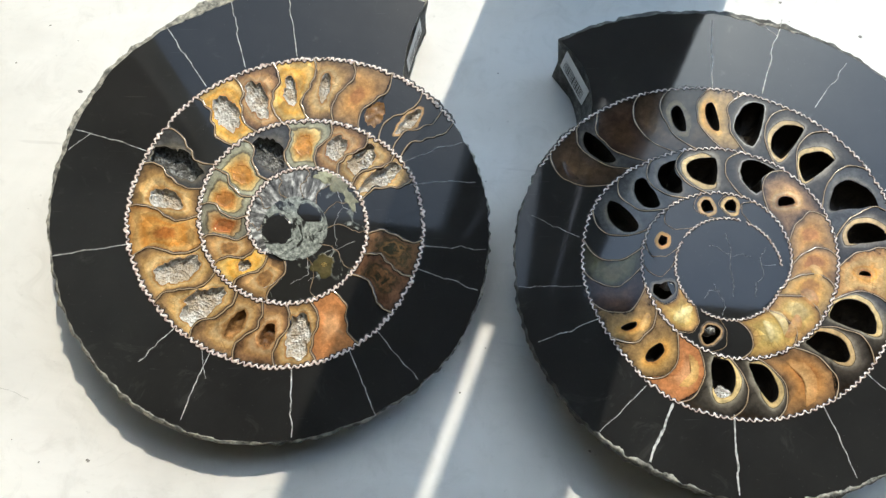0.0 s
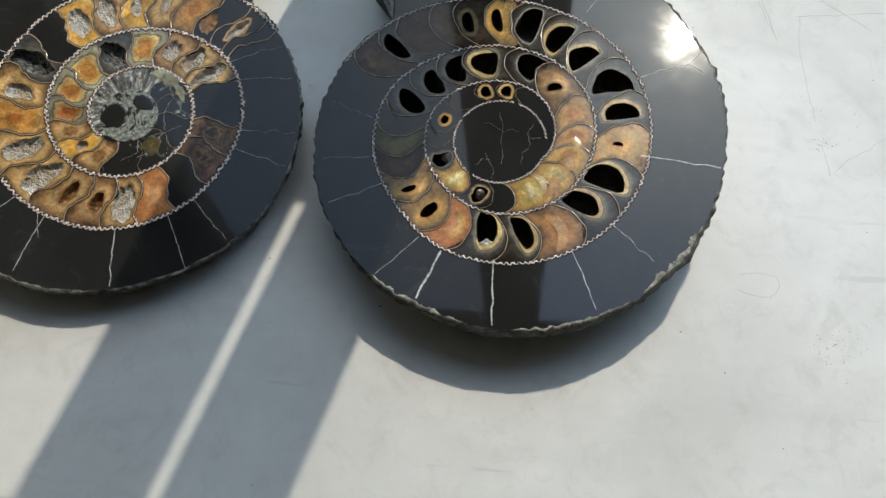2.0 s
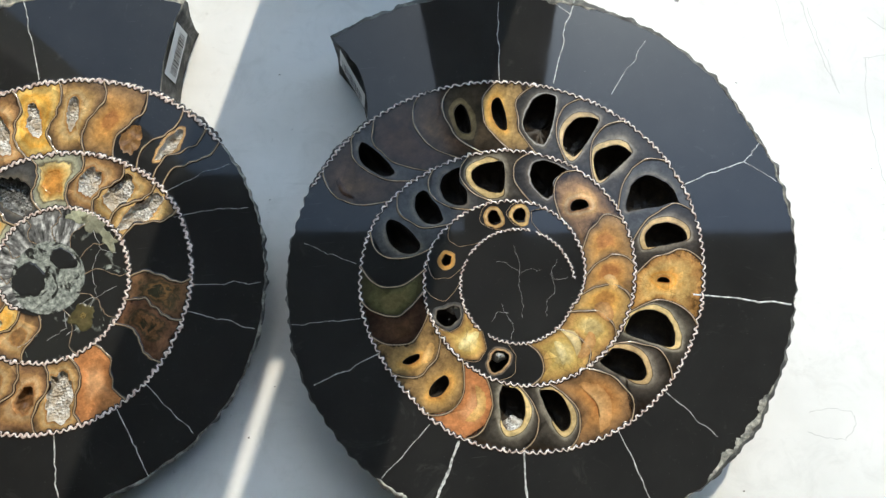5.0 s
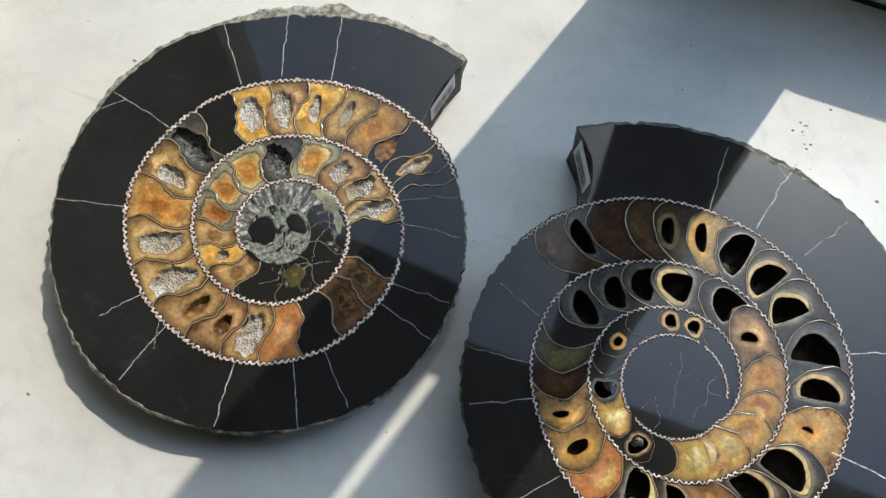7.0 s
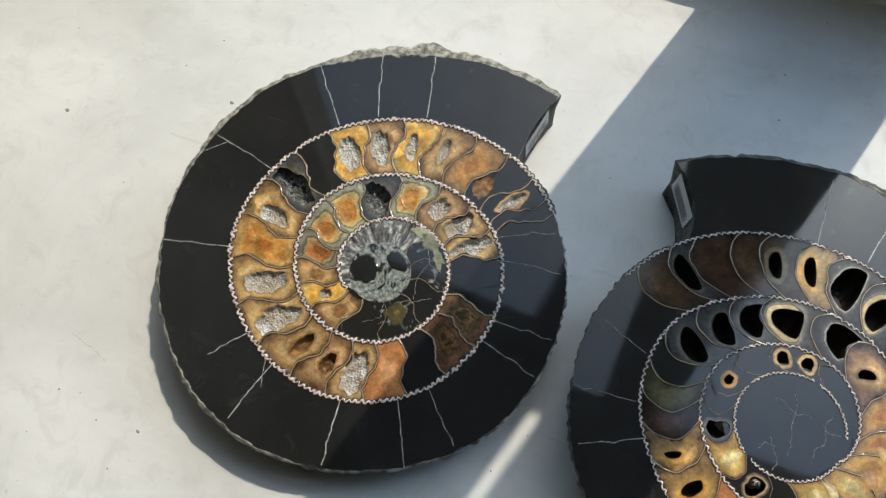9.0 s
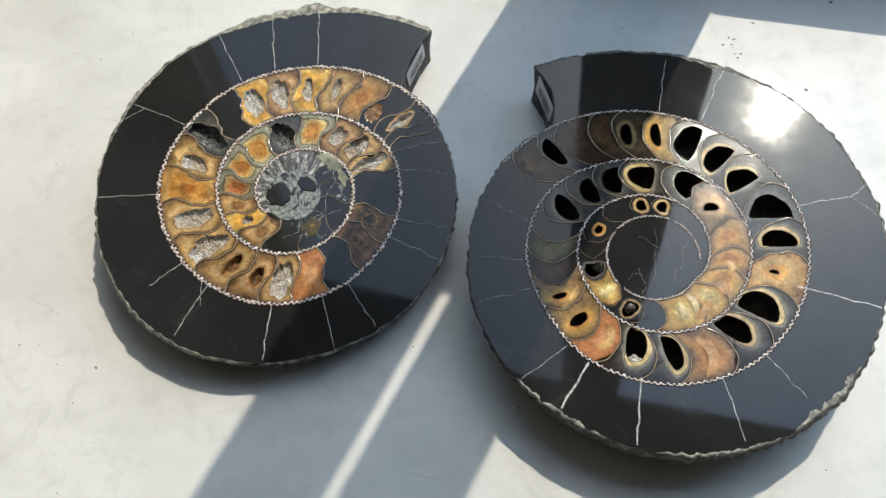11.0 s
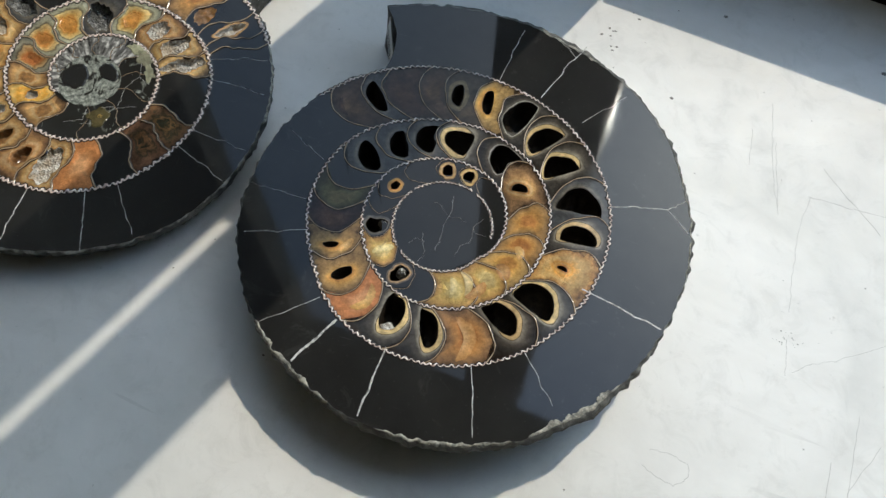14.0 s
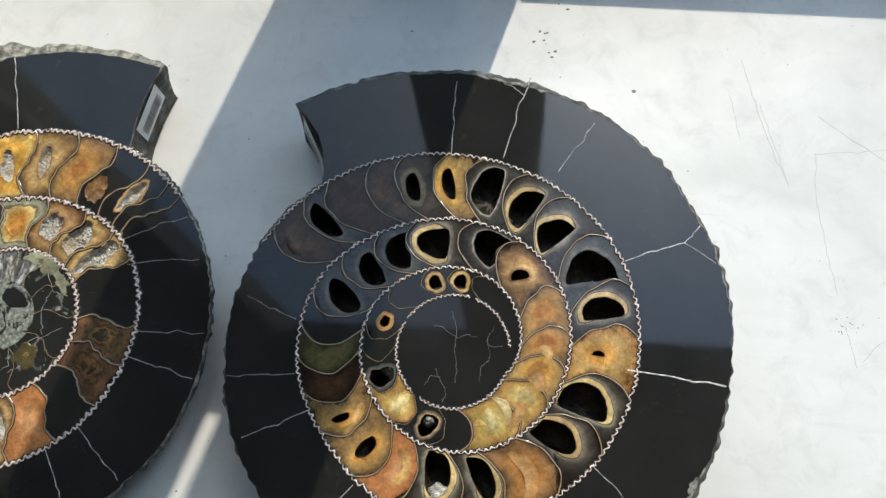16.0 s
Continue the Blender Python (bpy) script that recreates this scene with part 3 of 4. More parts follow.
LABELS = {
    "amber": "banded amber calcite", "tan": "tan calcite", "orange": "bright orange calcite", "red": "red-orange calcite", "brown": "dark brown calcite",
    "black": "polished black stone", "amber_pit": "grey-green calcite round an amber middle", "amber_hollow": "tan calcite with an amber hollow", "tan_pit": "tan calcite round white crystals",
    "amber_hole": "amber calcite round a dark opening", "hole": "open cavity lined with tan calcite", "dim_hole": "dim brown calcite round a dark opening", "dark_hole": "open black cavity with a thin pale crystal edge", "druzy_hole": "open cavity lined with tan calcite and white crystals", "olive": "dark olive calcite", "grey_hole": "open cavity lined with grey calcite",
    "veined": "black stone with pale veins", "yellow": "clear yellow calcite with bright facets", "russet": "russet-brown calcite with olive patches", "silver": "silvery crystals in a radial fan", "druzy": "hollow full of white crystals", "grey_druzy": "hollow full of grey crystals", "black_hole": "open black cavity", "orange_pit": "orange calcite round white crystals", "orange_hole": "orange calcite with a small opening", "tan_hole": "tan calcite round a dark opening",
    "black_pit": "black stone with an amber patch",
}


def half_moon(th, r, half, tilt, up, down, mirror, seed, n=72):
    """The edge of an opening: a dome of height up over a floor that sags by down; half: half its floor's length; millimetres and degrees."""
    a, t = radians(th), radians(tilt)
    er, et = Vector((mirror * math.cos(a), math.sin(a))), Vector((-mirror * math.sin(a), math.cos(a)))
    across, along = er * math.cos(t) + et * math.sin(t), et * math.cos(t) - er * math.sin(t)
    rim = []
    for k in range(n):
        f = 2 * math.pi * k / n
        c, w = math.cos(f), math.sin(f)
        q = -up * abs(w) ** 0.9 if w > 0 else down * abs(w)
        e = 1.0 + 0.10 * noise.noise((c * 1.4, w * 1.4, seed)) + 0.07 * noise.noise((c * 4.5, w * 4.5, seed + 3))
        rim.append((er * r + across * (half * c * e) + along * (q * e)) * 0.001)
    return rim


def ray_reach(mid, way, rim):
    """How far the edge lies from mid along way."""
    far = 0.0
    for a, b in zip(rim, rim[1:] + rim[:1]):
        d, o = b - a, a - mid
        det = way.x * d.y - way.y * d.x
        if abs(det) > 1e-12:
            k, f = (o.x * d.y - o.y * d.x) / det, (o.x * way.y - o.y * way.x) / det
            if -0.001 <= f <= 1.001:
                far = max(far, k)
    return far


def chamber(s, thing, t0, t1, kind, rt=0.0, rr=0.0, du=0.0, dv=0.0, up=0.0, down=0.0):
    """One chamber. rt, rr: half width of its opening along and across the whorl, in millimetres; du, dv: the opening's offset.
    With up given, the six numbers are those of a half-moon opening: angle, radius, half its floor, tilt, up, down."""
    inset = kind.startswith("set_")          # a small lined pocket within black stone
    lining, filling, depth, jag = FILLS[kind[4:] if inset else kind]
    pts, place = chamber_outline(s, t0, t1)
    seed, n = s.seed + t0, len(pts)
    moon = half_moon(rt, rr, du, dv, up, down, s.mirror, seed) if up else None
    if moon:
        mid = sum(moon, Vector((0, 0))) / len(moon)
    else:
        mid = Vector(place(0.5 + du, 0.5 + dv))
    along = math.atan2(mid.y, mid.x) + math.pi / 2
    if rt == 0.0:
        rt, rr, depth = 3.0, 4.0, 0.0
    ways, reaches, walls = [], [], []
    for x, y in pts:
        way = Vector((x - mid.x, y - mid.y))
        wall = way.length
        way.normalize()
        if moon:
            reach = ray_reach(mid, way, moon)
        else:
            la = math.atan2(way.y, way.x) - along
            reach = 1.0 / math.hypot(math.cos(la) / rt, math.sin(la) / rr) * 0.001
            reach *= 1.0 + 0.26 * noise.noise((way.x * 0.9, way.y * 0.9, seed))
            if depth:
                reach *= 1.0 + 0.34 * noise.noise((way.x * 1.3, way.y * 1.3, seed + 5))
        ways.append(way)
        reaches.append(min(reach, max(0.5 * wall, wall - 0.0016)))
        walls.append(wall)
    for _ in range(1 if moon else 7):
        reaches = [0.25 * reaches[k - 1] + 0.5 * reaches[k] + 0.25 * reaches[(k + 1) % n] for k in range(n)]
    rim = []
    for way, reach, wall in zip(ways, reaches, walls):
        if not moon:
            reach *= 1.0 + 0.11 * noise.noise((way.x * 2.2, way.y * 2.2, seed + 9)) + (0.0 if filling == "cavity" else 0.20) * noise.noise((way.x * 4.5, way.y * 4.5, seed + 19))
        rim.append(mid + way * min(reach, 0.94 * wall))
    verts, band, faces, index = [], [], [], []
    levels = (0.0, 0.22, 0.46, 0.62, 0.9, 1.0)
    for k in range(6):
        f = k / 5
        for p, q, way, wall in zip(pts, rim, ways, walls):
            c = Vector(p).lerp(q, f)
            g = f
            if moon:
                reach = (q - mid).length
                ring = min(0.0036, 0.75 * (wall - reach)) * (1.0 + 0.3 * noise.noise((way.x * 1.5, way.y * 1.5, seed + 2)))
                edge = (wall, wall - 0.5 * (wall - reach - ring), reach + ring, reach + 0.8 * ring, reach + 0.25 * ring, reach)[k]
                c, g = mid + way * edge, levels[k]
                if k == 0:
                    c = Vector(p)
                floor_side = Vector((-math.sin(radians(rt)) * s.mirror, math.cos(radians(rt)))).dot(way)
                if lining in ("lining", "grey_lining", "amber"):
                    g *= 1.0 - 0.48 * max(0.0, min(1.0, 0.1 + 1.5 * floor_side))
            elif inset and k in (2, 3, 4):
                wide = mid + (q - mid) * (1.0 + 0.0022 / max((q - mid).length, 0.001))
                c = wide.lerp(q, (k - 2) / 3) if (wide - mid).length < (Vector(p) - mid).length else c
            if inset:
                g = max(0, k - 1) / 4
            verts.append((c.x, c.y, 0.0))
            band.append(g)
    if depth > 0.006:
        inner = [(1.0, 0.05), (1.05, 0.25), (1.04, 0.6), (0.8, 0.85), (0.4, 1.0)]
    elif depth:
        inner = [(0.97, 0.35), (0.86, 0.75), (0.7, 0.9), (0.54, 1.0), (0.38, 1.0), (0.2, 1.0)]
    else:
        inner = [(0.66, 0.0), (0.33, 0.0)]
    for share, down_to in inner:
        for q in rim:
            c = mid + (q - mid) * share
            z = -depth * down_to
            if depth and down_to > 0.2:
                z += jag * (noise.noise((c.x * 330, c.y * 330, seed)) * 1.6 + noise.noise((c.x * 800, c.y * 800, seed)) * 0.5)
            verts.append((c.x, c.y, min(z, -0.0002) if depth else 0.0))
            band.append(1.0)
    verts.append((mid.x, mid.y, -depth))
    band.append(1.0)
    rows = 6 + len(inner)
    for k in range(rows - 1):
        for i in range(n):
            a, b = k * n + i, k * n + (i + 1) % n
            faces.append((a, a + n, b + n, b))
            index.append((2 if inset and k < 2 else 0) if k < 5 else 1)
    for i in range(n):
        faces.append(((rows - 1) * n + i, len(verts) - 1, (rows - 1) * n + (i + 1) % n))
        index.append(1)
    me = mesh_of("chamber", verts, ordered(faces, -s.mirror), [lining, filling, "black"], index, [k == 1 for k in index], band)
    part("chamber", me, thing, ("black stone round " if inset else "") + LABELS[kind[4:] if inset else kind])


def ribbon(name, line, width, mat, thing, label="", lift=0.0003, crown=0.0003):
    """A thin proud line along a path of (x, y) places; width: one number, or one for each place."""
    verts, faces, band = [], [], []
    n = len(line)
    for i, (x, y) in enumerate(line):
        a, b = line[max(0, i - 1)], line[min(n - 1, i + 1)]
        dx, dy = b[0] - a[0], b[1] - a[1]
        d = math.hypot(dx, dy) or 1.0
        h = (width[i] if isinstance(width, list) else width) / 2
        nx, ny = -dy / d * h, dx / d * h
        for k, z, g in ((-1, -0.0004, 0.0), (-0.55, lift, 0.3), (0, lift + crown, 1.0), (0.55, lift, 0.3), (1, -0.0004, 0.0)):
            verts.append((x + nx * k, y + ny * k, z))
            band.append(g)
    for i in range(n - 1):
        for k in range(4):
            a = i * 5 + k
            faces.append((a, a + 5, a + 6, a + 1))
    return part(name, mesh_of(name, verts, faces, [mat], None, True, band), thing, label)


def septum(s, thing, th, size):
    line = [s.at(th + septum_shift(s, th, k / 28), k / 28) for k in range(29)]
    ribbon("septum", line, [size * (0.8 + 0.5 * noise.noise((k * 0.3, th, 6))) for k in range(29)], "septum", thing, "", 0.00012, 0.0002)


def suture(s, thing, t0, t1, pitch=0.0037, swing=0.0012, width=0.0014):
    """The crinkled shell wall between two whorls, in a dark bed."""
    line, widths, th, phase = [], [], t0, 0.0
    while th < t1:
        r = s.smooth(th)
        size = 0.8 + 0.2 * min(1.0, r / 0.09)
        wob = noise.noise((th * 0.2, s.seed, 5))
        wave = math.sin(phase + 0.5 * math.sin(phase + 1.0)) * (0.8 + 0.9 * noise.noise((th * 0.5, s.seed, 11)))
        line.append(s.xy(th, r + swing * size * (wave + 0.7 * wob)))
        widths.append(width * size * max(0.25, 0.9 + 1.1 * noise.noise((th * 0.35, s.seed, 9)) + 0.5 * noise.noise((th * 1.7, s.seed, 10))))
        step = pitch * size / 9
        th += math.degrees(step / r)
        phase += 2 * math.pi / 9 * (1.0 + 0.7 * wob)
    ribbon("suture_bed", line, [0.0012 + 1.5 * w for w in widths], "bed", thing, "dark line beside the shell wall", 0.00012, 0.00002)
    ribbon("suture_line", line, widths, "suture", thing, "crinkled pale shell wall", 0.00022, 0.00012)


def shard(s, thing, mat, th, r, half, tilt, up, down):
    """A clear cleaved wedge within a filled chamber, with crisp edges; numbers as for an opening."""
    rim = half_moon(th, r, half, tilt, up, down, s.mirror, th)
    mid = sum(rim, Vector((0, 0))) / len(rim)
    n = len(rim)
    verts = [(q.x, q.y, 0.00018) for q in rim] + [(*(mid + (q - mid) * 0.5), 0.0003) for q in rim] + [(mid.x, mid.y, 0.0003)]
    faces = [(i, (i + 1) % n, n + (i + 1) % n, n + i) for i in range(n)] + [(n + i, n + (i + 1) % n, 2 * n) for i in range(n)]
    part("shard", mesh_of("shard", verts, faces, [mat], None, False, [0.1] * n + [0.6] * n + [1.0]), thing, "clear cleaved calcite wedge")


def vein(s, thing, a0, r0, a1, r1, wide=1.0):
    """A white calcite vein across the living chamber, from the edge to the whorl inside; radii in millimetres."""
    steps, line, widths = 30, [], []
    for i in range(steps + 1):
        f = i / steps
        a, r = a0 + (a1 - a0) * f, (r0 + (r1 - r0) * f) * 0.001
        j = noise.noise((f * 4, a0, 1)) * 0.0022 + noise.noise((f * 14, a0, 2)) * 0.0008
        line.append(s.xy(a + math.degrees(j / r) * math.sin(math.pi * min(1, f * 1.3)), r))
        widths.append(0.0009 * wide * (0.7 + 0.9 * abs(noise.noise((f * 7, a0, 3)))))
    ribbon("vein", line, widths, "vein", thing, "white calcite vein", 0.0001, 0.0001)


def rind_band(s, thing, th0, th1, wide):
    """A pale unpolished strip along the edge of the face; angles, and its width in millimetres."""
    n, verts, faces = int((th1 - th0) * 2), [], []
    for i in range(n + 1):
        f = i / n
        th = th0 + (th1 - th0) * f
        r = s.r(th)
        w = 0.001 * wide * math.sin(math.pi * f) ** 0.5 * max(0.12, 0.75 + 0.8 * noise.noise((th * 0.35, s.seed, 21)) + 0.5 * noise.noise((th * 1.3, s.seed, 22)))
        for k, z in ((-0.0006, -0.0012), (0.0, 0.0001), (0.35 * w, 0.0004), (0.8 * w, 0.0003), (w, -0.0001)):
            verts.append((*s.xy(th, r - k), z))
    for i in range(n):
        for k in range(4):
            a = i * 5 + k
            faces.append((a, a + 5, a + 6, a + 1))
    part("rind_band", mesh_of("rind_band", verts, ordered(faces, s.mirror), ["rind"], None, True), thing, "pale unpolished shell edge")


def crystal_lump(s, thing, th, r, long, wide):
    """White crystals heaped in an open chamber, below the cut face; sizes in millimetres."""
    c, n, rings = Vector(s.xy(th, r * 0.001)), 26, 6
    rng = random.Random(int(th))
    verts, faces = [(c.x, c.y, -0.0006)], []
    for q in range(1, rings + 1):
        for i in range(n):
            a, f = 2 * math.pi * i / n, q / rings
            k = f * 0.001 * (1.0 + 0.35 * noise.noise((math.cos(a) * 1.5, math.sin(a) * 1.5, th)))
            verts.append((c.x + wide * k * math.cos(a), c.y + long * k * math.sin(a), -0.0008 - 0.006 * f ** 3 + rng.uniform(-0.0005, 0.0004)))
    faces = [(0, 1 + i, 1 + (i + 1) % n) for i in range(n)]
    for q in range(rings - 1):
        faces += [(1 + q * n + i, 1 + (q + 1) * n + i, 1 + (q + 1) * n + (i + 1) % n, 1 + q * n + (i + 1) % n) for i in range(n)]
    part("crystal_lump", mesh_of("crystal_lump", verts, faces, ["druzy"]), thing, "white crystals in an open chamber")


def label_sticker(s, thing, f0, f1):
    """The barcode label on the mouth's end face."""
    edge = mouth_edge(s, 16)
    a, b = Vector(edge[int(f0 * 14)]), Vector(edge[int(f1 * 14)])
    along = (b - a).normalized()
    outward = Vector((along.y, -along.x)) * s.mirror
    length, drop = (b - a).length, 0.016
    def spot(u, d, off):
        p = a + along * u * length + outward * (0.0010 + d * s.slant * 0.6 + off)
        return (p.x, p.y, -0.0015 - d * drop)
    grid = [spot(u, d, 0.0) for d in (0, 1) for u in (0, 1)]
    sticker = part("label", mesh_of("label", grid, ordered([(0, 1, 3, 2)], s.mirror), ["paper"]), thing, "white paper label with a bar pattern")
    u = 0.1
    rng = random.Random(4)
    while u < 0.9:
        w = rng.choice((0.012, 0.02, 0.032))
        q = [spot(u, 0.35, 0.0004), spot(u + w, 0.35, 0.0004), spot(u, 0.85, 0.0004), spot(u + w, 0.85, 0.0004)]
        part("bar", mesh_of("bar", q, ordered([(0, 1, 3, 2)], s.mirror), ["ink"]), sticker)
        u += w + rng.choice((0.012, 0.022))


def wavy(row, sway):
    """A hand-drawn line through the places of a row, in millimetres, with small turns between them."""
    out = []
    for (x0, y0), (x1, y1) in zip(row, row[1:]):
        for k in range(7):
            f = k / 7
            x, y = x0 + (x1 - x0) * f, y0 + (y1 - y0) * f
            out.append(((x + sway * 2 * noise.noise((x * 0.45, y * 0.45, 3))) * 0.001, (y + sway * 2 * noise.noise((x * 0.45, y * 0.45, 8))) * 0.001))
    return out + [(row[-1][0] * 0.001, row[-1][1] * 0.001)]


def stone_eye(s, thing, x, y, rx, ry, turn, mat="black", label="black stone oval", rag=1.0):
    """An oval of another stone let into the middle; sizes in millimetres."""
    n, c, w = 36, math.cos(radians(turn)), math.sin(radians(turn))
    verts = [(x * 0.001, y * 0.001, 0.0003)]
    for ring, z in ((0.8, 0.0003), (1.0, -0.0002)):
        for i in range(n):
            a = 2 * math.pi * i / n
            k = ring * 0.001 * (1.0 + rag * (0.22 * noise.noise((math.cos(a) * 1.6, math.sin(a) * 1.6, x)) + 0.10 * noise.noise((math.cos(a) * 5, math.sin(a) * 5, y))))
            u, v = rx * k * math.cos(a), ry * k * math.sin(a)
            verts.append((x * 0.001 + u * c - v * w, y * 0.001 + u * w + v * c, z))
    faces = [(0, 1 + i, 1 + (i + 1) % n) for i in range(n)] + [(1 + i, 1 + n + i, 1 + n + (i + 1) % n, 1 + (i + 1) % n) for i in range(n)]
    part("stone_eye", mesh_of("stone_eye", verts, faces, [mat], band=[1.0] + [0.7] * n + [0.25] * n), thing, label)


def build_ammonite(s, label, whorls, veins):
    thing = new("ammonite_fossil")
    slope = s.slope
    tilt = Matrix(((1, 0, -slope[0]), (0, 1, -slope[1]), (slope[0], slope[1], 1))).to_quaternion().to_matrix().to_4x4()
    thing.matrix_world = Matrix.Translation((*s.centre, s.height)) @ tilt
    tagged(thing, label, "fossil", "two halves of one ammonite")
    stone_body(s, thing)
    cells = [c for w in whorls for c in w]
    middles = [c[0] for c in cells]
    if s.dome:          # the angles given are those of the septa themselves
        cuts = middles + [s.last]
    else:
        cuts = [s.first] + [(a + b) / 2 for a, b in zip(middles, middles[1:])] + [s.last]
    for c, t0, t1 in zip(cells, cuts, cuts[1:]):
        chamber(s, thing, t0, t1, *c[1:])
    for i, th in enumerate(cuts[:-1]):
        fine = 1.0 if th < s.last_septum else 0.4
        if not (i and cells[i][1] == cells[i - 1][1] == "black"):
            septum(s, thing, th, s.septum_size * fine)
    for t0, t1 in ((s.first, s.first + 360), (s.first + 360, s.first + 720), (s.first + 720, s.suture_end)):
        suture(s, thing, t0, t1, swing=s.suture_swing, width=s.suture_size)
    n = 64
    core = [(*s.xy(360 * i / n, s.core_radius(360 * i / n) * 1.01), 0.0) for i in range(n)] + [(0, 0, 0.0)]
    bed = [(x * 1.17, y * 1.17, -0.0008) for x, y, _ in core]
    part("core_bed", mesh_of("core_bed", bed, ordered([(i, (i + 1) % n, n) for i in range(n)], s.mirror), ["black"]), thing, "black stone under the middle")
    part("core", mesh_of("core", core, ordered([(i, (i + 1) % n, n) for i in range(n)], s.mirror), [s.middle]), thing, s.middle_label)
    if s.middle == "black":
        for t0, t1 in ((1262, 1395), (1402, 1470), (1474, 1540), (1546, 1618)):
            suture(s, thing, t0, t1, 0.0030, 0.0008, 0.0010)
        for row in (((-4, 21), (-2.5, 10), (-4, 1), (-3, -9), (-4, -16)), ((-3.5, 8), (-10, 13), (-14, 14)), ((-3, 7), (3, 8), (8, 7)),
                    ((-11, -26), (-9, -19), (-12, -14), (-14, -8)), ((8, -16), (9, -9), (14, -4), (13, 6), (17, 12)), ((12, 5), (16, 1), (21, 2)), ((-20, -17), (-16, -12), (-11, -13))):
            ribbon("crack_line", wavy(row, 0.5), 0.00019, "vein", thing, "thin white crack", 0.0001, 0.0001)
    else:
        for x, y, rx, ry, turn in ((-12.5, -1.0, 9.4, 10.4, 25), (5.2, 8.4, 8.6, 5.4, -32)):
            stone_eye(s, thing, x, y, rx, ry, turn)
        for x, y, rx, ry, turn in ((21, 27, 8, 4.5, -40), (29, 17, 6.5, 3.5, -60), (14, 31, 6, 4, -15)):
            stone_eye(s, thing, x, y, rx, ry, turn, "pale_olive", "pale olive calcite patch", 2.8)
        stone_eye(s, thing, 14.5, -23, 6.5, 6.5, 0, "olive", "dark olive calcite patch", 2.2)
        stone_eye(s, thing, 15, -22.5, 2.0, 1.6, 0, "yellow", "small yellow calcite spot")
        for row in (((20, 25), (25, 12), (33, 9)), ((24, 12), (20, 2), (22, -12)), ((33, -8), (22, -13), (12, -17)), ((20, -14), (17, -26), (6, -32)), ((5, -20), (6, -28), (-4, -34)), ((-6, -22), (-9, -31), (-19, -36)), ((12, -18), (10, -24), (16, -30))):
            ribbon("crack_line", wavy(row, 0.7), 0.00028, "vein", thing, "thin pale crack", 0.0001, 0.0001)
    for v in veins:
        vein(s, thing, *v)
    for v in s.patches:
        rind_band(s, thing, *v)
    for v in s.shards:
        shard(s, thing, *v)
    for v in s.lumps:
        crystal_lump(s, thing, *v)
    label_sticker(s, thing, *s.label_at)
    return thing


LAW_ONE = (-1.8373, -0.0607, 0.0001, -0.0001, 0.0207, 0.001, 0.0364, 0.0028, 0.0059, -0.0003, -0.0101, 0.0012, 0.0007, -0.0001, -0.0038, 0.0002, 0.0093, -0.0031)
LAW_TWO = (-1.8193, -0.0651, 0.0003, -0.0, 0.0452, 0.005, -0.0099, -0.0023, 0.0071, 0.0002, 0.0005, -0.0007, -0.002, 0.0003, -0.0031, -0.0005, 0.0035, -0.0028)

one = Shell(LAW_ONE, 0.0190, 1, 63.5, 0.0274, (-0.045, 0.05), (-0.1068, 0.1447), 3.0)
one.inner = (480.0, (105.0, 102.2, 99.6, 91.7, 85.3, 80.8, 76.3, 72.6, 71.8, 71.9, 69.0, 66.2, 65.0, 63.0, 57.8, 53.0, 48.4, 44.8, 42.0, 40.3, 38.9, 38.8, 37.5, 36.1, 34.5, 32.0, 30.0, 26.5, 23.0, 19.0, 15.0))
one.core_off, one.suture_end, one.suture_swing = (0.0030, 195.0), 1300.0, 0.0011
one.first, one.last, one.bulge, one.wave, one.hollow = 396.0, 1300.0, -0.10, 0.17, 0.05
one.chipped = ((92, 34, 0.0100), (124, 40, 0.0042), (168, 40, 0.0024), (235, 60, 0.0012))
one.patches, one.label_at, one.last_septum = ((84, 124, 2.2), (140, 172, 1.8), (205, 260, 1.4)), (0.22, 0.90), 970.0
one.suture_size, one.pale_edge, one.ribs = 0.0019, True, 0.0003
one.dome, one.lumps, one.shards = 0.0, (), ()
one.septum_size, one.ripple, one.mouth_in, one.slant = 0.0030, 0.10, 418.0, 0.002
one.middle, one.middle_label = "pale_core", "pale grey-green crystal middle"
whorl_outer = (
    (398, "black"), (405, "set_tan_pit", 3.0, 13, 0, 0.02), (415, "black_pit", 5.5, 8, 0, -0.18), (428, "amber"), (441, "tan_pit", 3.2, 13), (454, "orange_pit", 3.6, 11),
    (468, "druzy", 6, 13.5), (482, "orange_pit", 7, 13), (496, "black"), (510, "grey_druzy", 8, 16), (525, "tan_pit", 5, 12, 0.05, 0), (541, "orange"),
    (560, "druzy", 7.5, 14), (578, "druzy", 7.5, 14), (597, "amber_hollow", 3.5, 9), (615, "amber_hollow", 4, 7), (630, "druzy", 6.5, 12), (648, "red"),
    (667, "black"), (687, "russet"), (705, "russet"), (722, "black"), (737, "black"))
whorl_inner = (
    (752, "druzy", 6, 13), (767, "druzy", 6, 12), (785, "tan_pit", 5.5, 9), (807, "amber_pit", 5, 6), (832, "grey_druzy", 9, 10), (855, "amber_pit", 5, 6),
    (876, "amber_pit", 5, 5), (898, "amber_pit", 4, 5), (916, "tan"), (935, "orange_pit", 3, 4), (953, "tan"), (985, "veined"), (1024, "veined"),
    (1060, "black"), (1095, "veined"), (1125, "veined"), (1150, "silver"), (1180, "silver"), (1210, "silver"), (1240, "silver"), (1275, "silver"))
